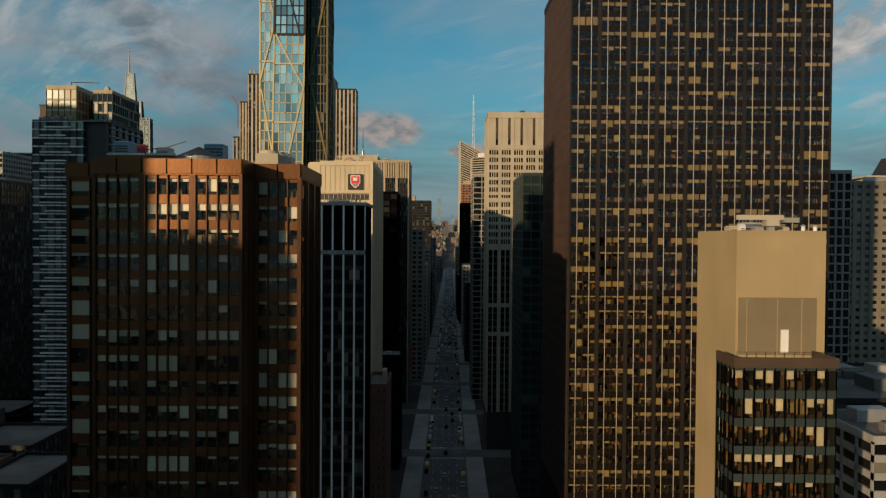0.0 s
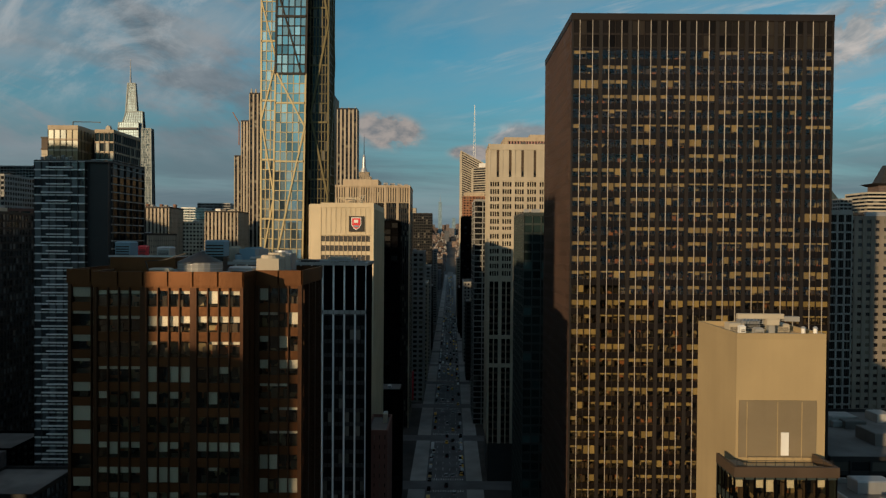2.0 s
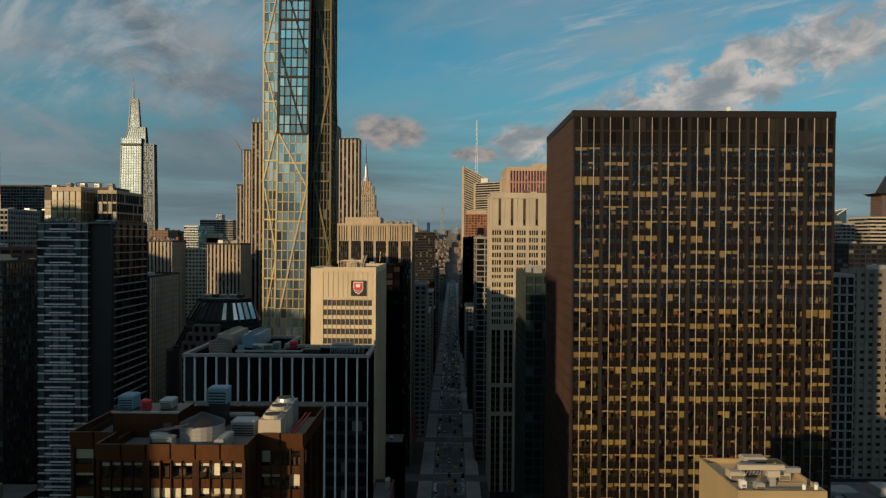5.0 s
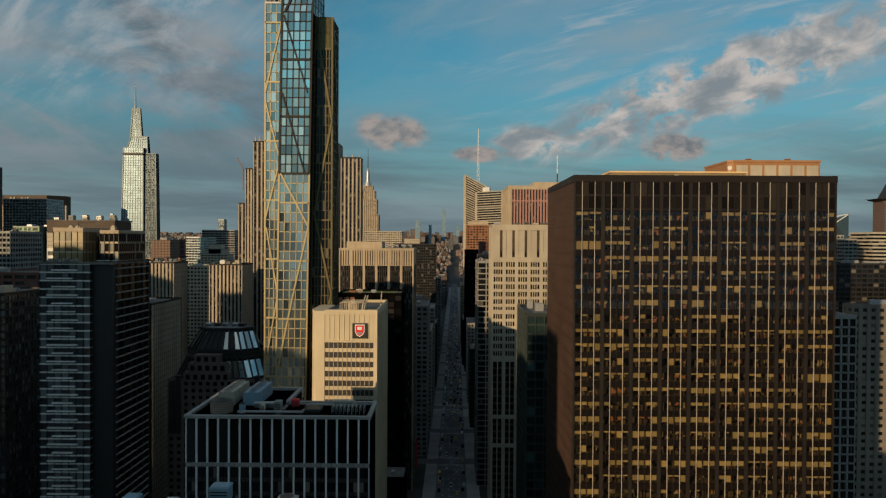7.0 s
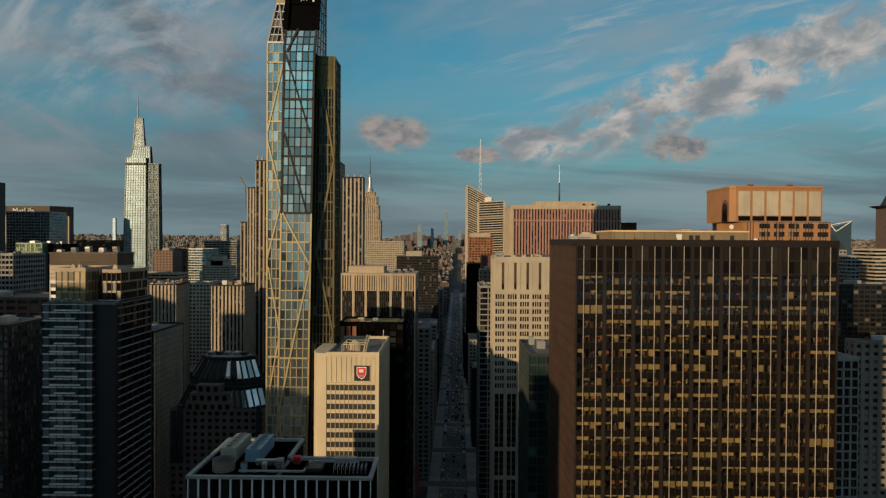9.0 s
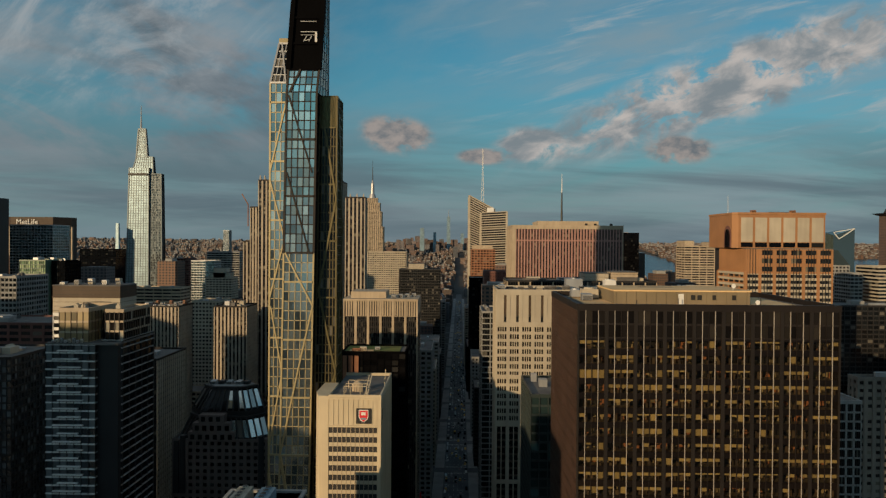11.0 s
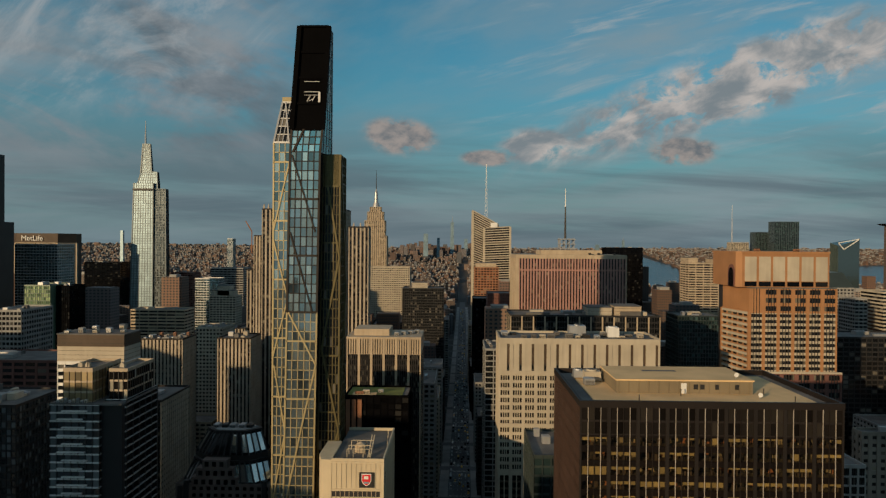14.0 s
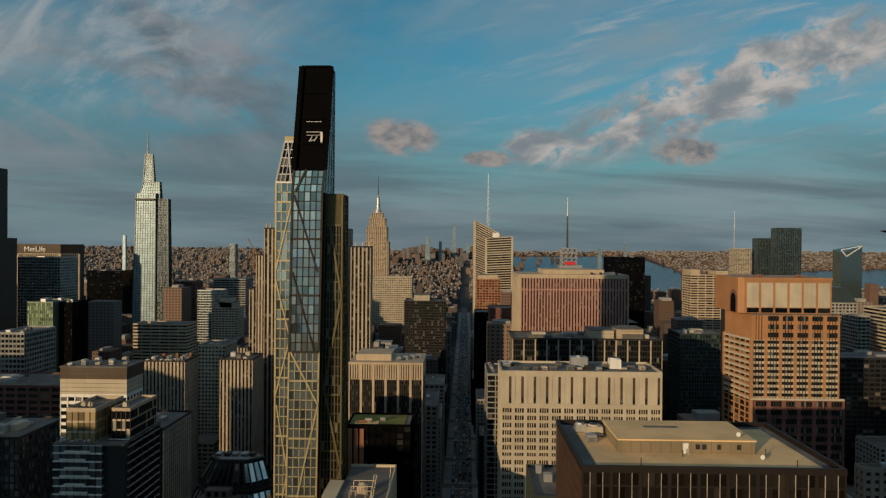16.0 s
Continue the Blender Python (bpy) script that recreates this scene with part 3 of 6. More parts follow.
def ground_sheet():
    m, n = Mesh(), 60
    xs = [-4900 + 9800 * i / n for i in range(n + 1)]
    ys = [-1200 + 6150 * j / n for j in range(n + 1)]
    m.v = [(x, y, lie(x, y) - 0.02) for y in ys for x in xs]
    m.f = [(j * (n + 1) + i, j * (n + 1) + i + 1, (j + 1) * (n + 1) + i + 1, (j + 1) * (n + 1) + i) for j in range(n) for i in range(n)]
    tagged(new("ground", m.data("ground", "ground")), "dark city ground running to the horizon", "ground", "", "structure")


def ave(y):
    """The avenue's middle line: it runs a little to the right."""
    return 0.0105 * y - 1.7


def along(m):
    """Lean a mesh built round x = 0 onto the avenue's line."""
    m.v = [(x + ave(y), y, z) for x, y, z in m.v]
    return m


ground_sheet()
tagged(new("road", along(Mesh().box(-10.5, 10.5, -200, 2600, -0.02, 0.02)).data("road", "asphalt")), "long straight asphalt avenue between towers", "road", "", "structure")



def walks():
    """Raised pavements with kerbs, cut by the cross streets; crossings and lane lines on the avenue."""
    for k in range(-3, 26):
        y0, y1 = 344 + 82 * (k - 1) + 6, 344 + 82 * k - 6
        for x0, x1 in ((-19, -10.5), (10.5, 19)):
            tagged(new("pavement", along(Mesh().box(x0, x1, y0, y1, -0.02, 0.15)).data("pavement", "concrete")), "grey concrete pavement along the avenue", "pavement", "", "structure")
    m = Mesh()
    for k in range(-1, 14):
        yc = 344 + 82 * k
        for off in (-9.5, 7.0):
            for i in range(15):
                m.box(-9.0 + i * 1.25, -8.65 + i * 1.25, yc + off, yc + off + 2.8, 0.02, 0.03)
        for lane in (-5.7, -1.9, 1.9, 5.7):
            for i in range(6):
                m.box(lane - 0.08, lane + 0.08, yc + 12 + i * 10, yc + 16 + i * 10, 0.02, 0.03)
    tagged(new("road_markings", along(m).data("road_markings", "paint")), "worn white crossings and lane lines on asphalt", "road marking", "", "structure")
    for k in range(-3, 26):
        for x0, x1 in ((-900, -9.5 + ave(344 + 82 * k)), (9.5 + ave(344 + 82 * k), 900)):
            tagged(new("road", Mesh().box(x0, x1, 344 + 82 * k - 6, 344 + 82 * k + 6, -0.02, 0.015).data("road", "asphalt")), "narrow asphalt cross street", "road", "", "structure")


walks()

# ---- the bronze-brown stepped tower ----
TAKEN = []          # plan rectangles that the fill-in blocks keep clear of


def take(x0, x1, y0, y1):
    TAKEN.append((x0 - 3, x1 + 3, y0 - 3, y1 + 3))


def tank(x, y, z, r, h, cone, label, wall="wood"):
    th = thing("water_tank", label, "water tank", x, y, z)
    part("barrel", Mesh().cyl(x, y, z, z + h, r, r, 24), wall, th)
    part("cone_roof", Mesh().cyl(x, y, z + h, z + h + cone, r * 1.03, 0.15, 24), "dark", th)
    for i in range(5):
        part("hoop", Mesh().cyl(x, y, z + h * (0.1 + 0.2 * i), z + h * (0.1 + 0.2 * i) + 0.08, r + 0.04, r + 0.04, 24), "steel", th)
    return th


def pipe_run(name, pts, w, mat, label):
    th = thing(name, label, "pipe", *pts[0])
    for a, b in zip(pts, pts[1:]):
        part("length", Mesh().beam(a, b, w), mat, th)
    return th


def fan_unit(x, y, z, w, l, h, mat, fans=1, label="pale metal cooling unit with round fans"):
    th = thing("cooling_unit", label, "cooling unit", x, y, z, "cooling units")
    part("casing", Mesh().taper((x - w / 2, x + w / 2, y - l / 2, y + l / 2), z + 0.3, (x - w / 2 + 0.1, x + w / 2 - 0.1, y - l / 2 + 0.1, y + l / 2 - 0.1), z + h), mat, th)
    for i in range(fans):
        c = y - l / 2 + l * (i + 0.5) / fans
        r = min(w, l / fans) * 0.42
        ring = part("fan_ring", Mesh().cyl(x, c, z + h, z + h + 0.5, r, r * 0.92, 16), mat, th)
        part("fan_grille", Mesh().cyl(x, c, z + h + 0.5, z + h + 0.54, r * 0.8, r * 0.8, 12), "dark", ring)
    for sx in (-1, 1):
        for sy in (-1, 1):
            cx, cy = x + sx * (w / 2 - 0.2), y + sy * (l / 2 - 0.2)
            part("foot", Mesh().box(cx - 0.1, cx + 0.1, cy - 0.1, cy + 0.1, z, z + 0.3), "dark", th)
    return th


def brown_tower():
    kw = dict(wall="brown", glass="clear_light", pier=0.95, pier_mat="brown_pier", band=1.35, deep=0.45, mull=3, mull_w=0.14, single=True, rooms=4.0, blinds=0.9, blind_mat="blind_white", mull_mat="brown_pier", band_w=0.3)
    h = 120.1
    xa, xb, xc, xd = -57.0, -50.0, -28.6, -21.5       # left end, front bay from and to, right end
    ya, yb, yc = 95.5, 101.5, 118.0                   # front bay, setback, rear
    th = building("office_building", "bronze-brown office tower with stepped corners beside the avenue", xb, xc, ya, yc, h - 0.4, 3, 3.6, "N", z0=40, **kw)
    take(xa, xd, 93, yc)
    kw.update(mull=1, rooms=2.5, single=False)
    building("", "", xa, xb, yb, yc, h - 0.4, 1, 3.6, "N", z0=40, th=th, **kw)
    kw.update(mull=3, pier=1.2)
    building("", "", xc, xd, yb, yc, h - 0.4, 1, 3.6, "NW", z0=40, th=th, side_cols=3, **kw)
    part("plinth", Mesh().box(xa, xd, ya + 0.5, yc, 0, 40), "brown", th)
    # side of the projecting front bay, and the panelled fascia round the roof edge
    facade(th, "W", xc, ya + 0.6, yb, 40, h - 0.4, 2, 3.6, wall="brown", glass="p_brown", pier_mat="brown_pier", pier=0.5, band=1.2, deep=0.3)
    edge = [(xb, ya), (xc, ya), (xc, yb), (xd, yb), (xd, yc), (xa, yc), (xa, yb), (xb, yb)]
    for (x0, y0), (x1, y1) in zip(edge, edge[1:] + edge[:1]):
        k = max(1, round(math.hypot(x1 - x0, y1 - y0) / 3.4))
        for i in range(k):
            f, g = i / k, (i + 0.994) / k
            p, q = (x0 + (x1 - x0) * f, y0 + (y1 - y0) * f), (x0 + (x1 - x0) * g, y0 + (y1 - y0) * g)
            part("fascia_panel", Mesh().box(min(p[0], q[0]) - 0.12, max(p[0], q[0]) + 0.12, min(p[1], q[1]) - 0.12, max(p[1], q[1]) + 0.12, h - 0.2, h + 1.9), "brown", th)
    z = h - 0.28
    part("penthouse", Mesh().box(-52.8, -42.5, 106, 112.8, z, z + 3.9), "brown", th)
    part("coping", Mesh().box(-53, -42.3, 105.8, 106.2, z + 3.9, z + 4.2), "steel", th)
    part("penthouse_door", Mesh().box(-44.8, -43.4, 105.9, 106.0, z, z + 2.4), "maroon", th)
    tank(-37.6, 103.4, z, 3.3, 3.3, 1.6, "round grey tank with a black cone roof", "grey")
    roof_unit("blue", -51.6, 109.0, z + 3.9, 2.4, 2.8, 2.2, "pale blue plant box on a brown roof house")
    roof_unit("steel", -45.4, 109.6, z + 3.9, 2.0, 2.4, 1.4, "grey steel plant box on a brown roof house")
    roof_unit("red", -48.2, 107.6, z + 3.9, 1.3, 1.0, 1.6, "small red tank on a roof house")
    roof_unit("blue", -38.4, 113.5, z + 3.8, 3.2, 2.6, 2.6, "blue fan box raised on a steel stand")
    part("stand", Mesh().box(-39.8, -37.0, 112.4, 114.6, z, z + 3.8), "dark", th)
    roof_unit("cream", -41.6, 98.6, z, 3.0, 1.8, 2.3, "cream machine with rails on a roof")
    for i in range(3):
        fan_unit(-27.0, 104.4 + i * 4.2, z, 3.6, 3.8, 3.9 + 0.3 * i, ("cream", "cream", "steel")[i])
    roof_unit("steel", -32.6, 108.8, z, 3.8, 2.8, 2.2)
    roof_unit("grey", -33.6, 101.5, z, 1.4, 5, 1.6)
    roof_unit("steel", -44.0, 102.5, z, 2.4, 1.4, 1.5)
    roof_unit("grey", -35.6, 115.4, z, 5.0, 1.4, 1.4)
    for i in range(6):
        pipe_run("roof_pipe", [(-49.4, 96.6 + i * 0.5, z + 0.8), (-42.6 + i * 0.3, 96.6 + i * 0.5, z + 0.8)], 0.14, "rust", "rusty steel pipe along a roof edge")
    for i in range(2):
        pipe_run("roof_rail", [(-23.6 - i * 0.7, 103, z + 1.4), (-23.6 - i * 0.7, 117, z + 1.4)], 0.18, "red", "dark red steel track on a roof")
    pipe_run("roof_duct", [(-46.6, 105.4, z + 1), (-43, 105.4, z + 1.8), (-39.6, 107.2, z + 1.8)], 0.45, "steel", "grey metal duct across a roof")
    pipe_run("roof_davit", [(-42.2, 97.2, z), (-43.2, 97.0, z + 3.6), (-40.4, 96.9, z + 3.8), (-37.2, 96.9, z + 4.8)], 0.12, "dark", "dark steel window-cleaning davit")


# ---- the beige plaster tower and its glass wing ----
def beige_tower():
    take(42, 61, 97, 124)
    th = thing("tower", "beige windowless plaster tower rising behind a glass wing", "building", 53, 112, 0)
    part("shaft", Mesh().box(46, 60, 105, 121, 0, 111.6), "beige", th)
    for q in ((46, 60, 105, 105.4), (46, 60, 120.6, 121), (46, 46.4, 105.4, 120.6), (59.6, 60, 105.4, 120.6)):
        part("parapet", Mesh().box(*q, 111.6, 112.5), "beige", th)
    part("roof", Mesh().box(46.4, 59.6, 105.4, 120.6, 111.6, 111.7), "roof_tan", th)
    part("screen", Mesh().box(46.4, 58.6, 104.86, 105, 93, 102.0), "beige_dark", th, "brown mesh screen on plaster")
    for x in (47.6, 52.4, 56.2):
        part("screen_post", Mesh().box(x, x + 0.12, 104.78, 104.86, 93, 101.8), "beige", th)
    part("door", Mesh().box(53.0, 54.2, 104.7, 104.84, 93.4, 97.0), "white", th)
    w = building("office_wing", "glass office wing with bronze coping against a plaster tower", 43, 58.2, 98.4, 104.9, 92.2, 10, 4.15, "NE", wall="teal", glass="clear", pier=0.14,
                 pier_mat="black", band=1.25, deep=0.3, single=True, rooms=3.2, blinds=0.3, blind_mat="blind_white", parapet=0.1, side_cols=4, z0=30, roof="roof_tan")
    part("base", Mesh().box(43, 58.2, 98.4, 104.9, 0, 30), "dark", w)
    for q in ((42.9, 58.4, 98.2, 98.7), (42.9, 43.4, 98.7, 104.8), (57.9, 58.4, 98.7, 104.8)):
        part("coping", Mesh().box(*q, 92.2, 93.7), "umber", w)
    for i in range(11):
        part("rail_post", Mesh().box(43.6 + i * 1.42, 43.66 + i * 1.42, 99.0, 99.06, 92.3, 94.4), "dark", w)
    part("rail", Mesh().box(43.6, 57.9, 99.0, 99.06, 94.4, 94.46), "dark", w)
    # roof machinery
    z = 111.7
    th2 = thing("roof_crane", "cream telescopic roof crane lying on its track", "crane", 51, 110, z)
    part("boom", Mesh().box(48.0, 55.5, 109.3, 110.0, z + 2.6, z + 3.4), "cream", th2)
    part("boom_tip", Mesh().box(55.5, 58.0, 109.2, 110.1, z + 2.2, z + 3.0), "grey", th2)
    part("cab", Mesh().box(52.5, 54.5, 108.8, 110.5, z + 1.6, z + 2.6), "cream", th2)
    part("mast", Mesh().box(53, 54, 109.2, 110.1, z, z + 1.6), "grey", th2)
    for i in range(8):
        part("lattice", Mesh().beam((48 + i * 0.55, 109.2, z + 1.8), (48.3 + i * 0.55, 109.2, z + 2.6), 0.08), "steel", th2)
    for i in range(2):
        part("track", Mesh().box(47, 59, 108.6 + i * 2, 108.75 + i * 2, z, z + 0.12), "steel", th2)
    for x, y, w_, l, k, m in ((47.6, 107, 0.9, 0.9, 1.6, "white"), (48.6, 112, 2.5, 2, 1.4, "cream"), (52, 114.5, 3, 2.4, 1.7, "steel"), (56.5, 113, 2, 3.2, 1.3, "cream"), (50.3, 107.2, 1.4, 1.2, 1.2, "grey"), (54, 117.5, 4, 2.2, 2.1, "cream")):
        roof_unit(m, x, y, z, w_, l, k)
    for x in (57.0, 58.9):
        m = thing("roof_vent", "white round vent on a roof", "vent", x, 106.2, z)
        part("stack", Mesh().cyl(x, 106.2, z, z + 1.5, 0.3, 0.3, 12), "white", m)
        part("cowl", Mesh().cyl(x, 106.2, z + 1.5, z + 1.8, 0.42, 0.2, 12), "steel", m)


# ---- the tall dark bronze slab ----
def bronze_slab():
    take(30, 102, 172, 222)
    kw = dict(wall="spandrel", pier=0.95, band=1.6, band_w=0.3, deep=0.28, mull=3, mull_w=0.13, single=True, pier_mat="bronze_pier")
    h = 183.6
    th = thing("office_building", "tall dark bronze office slab with lit windows and bright mullions", "building", 66, 196, 0)
    part("core", Mesh().box(38, 99.5, 178.6, 218.5, 0, h), "core", th)
    facade(th, "N", 173.5, 32.5, 100, 40, h - 7.2, 9, 3.8, glass="clear", rooms=4.0, blinds=0.5, mull_mat="bronze_light", alt_mull="bronze", **kw)
    facade(th, "N", 173.5, 32.5, 100, h - 7.2, h, 9, 3.8, wall="bronze", pier_mat="bronze_pier", glass="p_top", pier=0.95, band=0.5, deep=0.28, mull=3, mull_w=0.13, mull_mat="bronze_light", alt_mull="bronze")
    facade(th, "E", 32.5, 174.0, 218.5, 40, h, 26, 3.8, wall="spandrel", pier_mat="bronze_rib", glass="p_black", pier=0.42, band=1.4, deep=0.42)
    part("wall", Mesh().box(99.5, 100, 174, 218.5, 0, h), "bronze", th)
    part("wall", Mesh().box(32.5, 100, 218.5, 219, 0, h), "bronze", th)
    part("base", Mesh().box(33, 99.5, 174, 179, 0, 40), "bronze", th)
    for q in ((32.4, 100.1, 173.4, 174.2), (32.4, 100.1, 218.3, 219.1), (32.4, 33.2, 174.2, 218.3), (99.3, 100.1, 174.2, 218.3)):
        part("fascia", Mesh().box(*q, h, 185.3), "bronze", th)
    z = 184.0
    part("gutter", Mesh().box(33.2, 99.3, 174.2, 218.3, h, z - 0.15), "roof", th)
    part("roof", Mesh().box(37.2, 96.5, 176.2, 215, z - 0.15, z), "roof_tan", th)
    pt = thing("roof_house", "long low tan plant house on the roof", "roof house", 66, 190, z)
    part("walling", Mesh().taper((45.5, 83.5, 189, 209), z, (45.5, 83.5, 189, 209), z + 3.5), "beige_dark", pt)
    part("roof", Mesh().box(45.2, 83.8, 188.7, 209.3, z + 3.5, z + 3.9), "roof_tan", pt)
    for i in range(14):
        part("panel_rib", Mesh().box(46 + i * 2.8, 46.15 + i * 2.8, 188.85, 189, z, z + 3.4), "beige_dark", pt)
    part("door", Mesh().box(63.5, 65.0, 188.9, 189, z, z + 2.9), "white", pt)
    for x in (67.0, 68.8, 73, 78.5):
        part("louvre", Mesh().box(x, x + 1.2, 188.88, 189, z + 1.2, z + 2.6), "dark", pt)
    part("well", Mesh().box(56, 66, 201, 203, z + 3.9, z + 3.96), "roof", pt)
    for x, y in ((62.5, 186), (49, 178.5), (90, 178.6), (86, 188)):
        v = thing("roof_vent", "thin dark roof vent pipe", "vent", x, y, z)
        part("stack", Mesh().cyl(x, y, z, z + 1.7, 0.13, 0.13, 8), "dark", v)
        part("cap", Mesh().cyl(x, y, z + 1.7, z + 1.85, 0.24, 0.1, 8), "dark", v)
    for x, y, zz in ((79.5, 191, z + 3.9), (82.8, 183.2, z)):
        d = thing("satellite_dish", "white satellite dish on a roof", "satellite dish", x, y, zz)
        part("post", Mesh().cyl(x, y, zz, zz + 0.7, 0.1, 0.1, 8), "steel", d)
        part("dish", Mesh().loft([[(x + r * math.cos(a_ * 0.5236), y - 0.3 + k, zz + 1.2 + r * math.sin(a_ * 0.5236)) for a_ in range(12)] for r, k in ((0.65, -0.2), (0.4, 0.0), (0.08, 0.08))]), "white", d)
    fan_unit(42, 206, z, 5, 4, 3.0, "cream", 1)
    fan_unit(38.5, 210, z, 3, 3, 2.4, "steel", 1)
    roof_unit("steel", 40, 200, z, 3, 3, 1.8)


# ---- the black block with white fins ----
def fin_block():
    take(-73, -19, 179, 220)
    th = thing("office_building", "black glass office block with white vertical fins and roof rim", "building", -46, 195, 0)
    kw = dict(wall="black", glass="p_black", pier=0.42, pier_mat="white", band=0.0, deep=0.6)
    h = 119.6
    for x0, x1, y1 in ((-71, -47, 216), (-47, -21, 197)):
        part("core", Mesh().box(x0 + 0.6, x1 - 0.6, 181.6, y1 - 0.6, 0, h), "core", th)
    facade(th, "N", 181, -71, -21, 107.5, h, 17, 12, single=True, **kw)
    kw.update(band=1.1, band_w=0.25, wall="dark", glass="p_dark")
    facade(th, "N", 181, -71, -21, 20, 106.3, 17, 3.7, mull=1, mull_w=0.1, mull_mat="black", mull_deep=0.3, **kw)
    for i in range(34):
        part("panel", Mesh().box(-70.9 + i * 1.47, -69.6 + i * 1.47, 181.1, 181.5, 106.4, 107.4), "grey", th)
    facade(th, "W", -21, 181.6, 196.4, 20, h, 5, 3.7, **dict(kw, pier_mat="black"))
    part("wall", Mesh().box(-71, -70.4, 181.6, 215.4, 0, h), "black", th)
    part("wall", Mesh().box(-47.6, -47, 197, 215.4, 0, h), "black", th)
    part("wall", Mesh().box(-71, -47, 215.4, 216, 0, h), "black", th)
    for q in ((-71.4, -20.6, 180.6, 181.8), (-71.4, -70.2, 181.8, 215), (-71.4, -46.6, 215, 216.2), (-47.8, -46.6, 198.2, 215), (-46.6, -20.6, 197, 198.2), (-21.8, -20.6, 181.8, 197)):
        part("roof_rim", Mesh().box(*q, h, h + 0.8), "grey", th)
    part("roof", Mesh().box(-70.2, -47.8, 181.8, 215, h - 0.3, h), "roof", th)
    part("roof", Mesh().box(-47.8, -21.8, 181.8, 197, h - 0.3, h), "roof", th)
    z = h
    tank(-63.4, 188, z, 3.1, 3.2, 0.9, "squat round timber water tank with a tan lid", "wood")
    for i in range(3):
        fan_unit(-64.2, 196.5 + i * 5.2, z, 4.6, 5, 4.2, "cream", 2)
        fan_unit(-57.0, 196.5 + i * 5.2, z, 4.6, 5, 4.0, "blue", 2)
    tank(-57.2, 186.6, z, 0.9, 2.6, 0.4, "pale blue upright tank", "blue")
    for x, y, w, l, k, m in ((-48, 190, 2, 2, 2.6, "grey"), (-52, 188.5, 1.2, 1.2, 2.0, "cream"), (-38, 189, 5, 5, 1.0, "dark"), (-30, 194.5, 6, 1.6, 1.8, "cream"), (-44, 193.8, 2.2, 1.2, 2.2, "red"), (-51.5, 192.3, 8, 1.0, 1.6, "steel")):
        roof_unit(m, x, y, z, w, l, k)
    for k in range(9):
        v = thing("roof_frame", "grey steel pipe hoop on a roof", "pipe frame", -32 + k * 1.1, 187, z, "pipe hoops")
        x = -32 + k * 1.1
        for y in (186, 189):
            part("leg", Mesh().box(x - 0.1, x + 0.1, y - 0.1, y + 0.1, z, z + 1.8), "steel", v)
        part("bar", Mesh().box(x - 0.1, x + 0.1, 185.9, 189.1, z + 1.8, z + 2.0), "steel", v)
    pipe_run("roof_duct", [(-58, 184.5, z + 1.0), (-40, 184.5, z + 1.0), (-40, 193, z + 1.0), (-26, 193, z + 1.0)], 0.5, "steel", "grey metal duct across a roof")


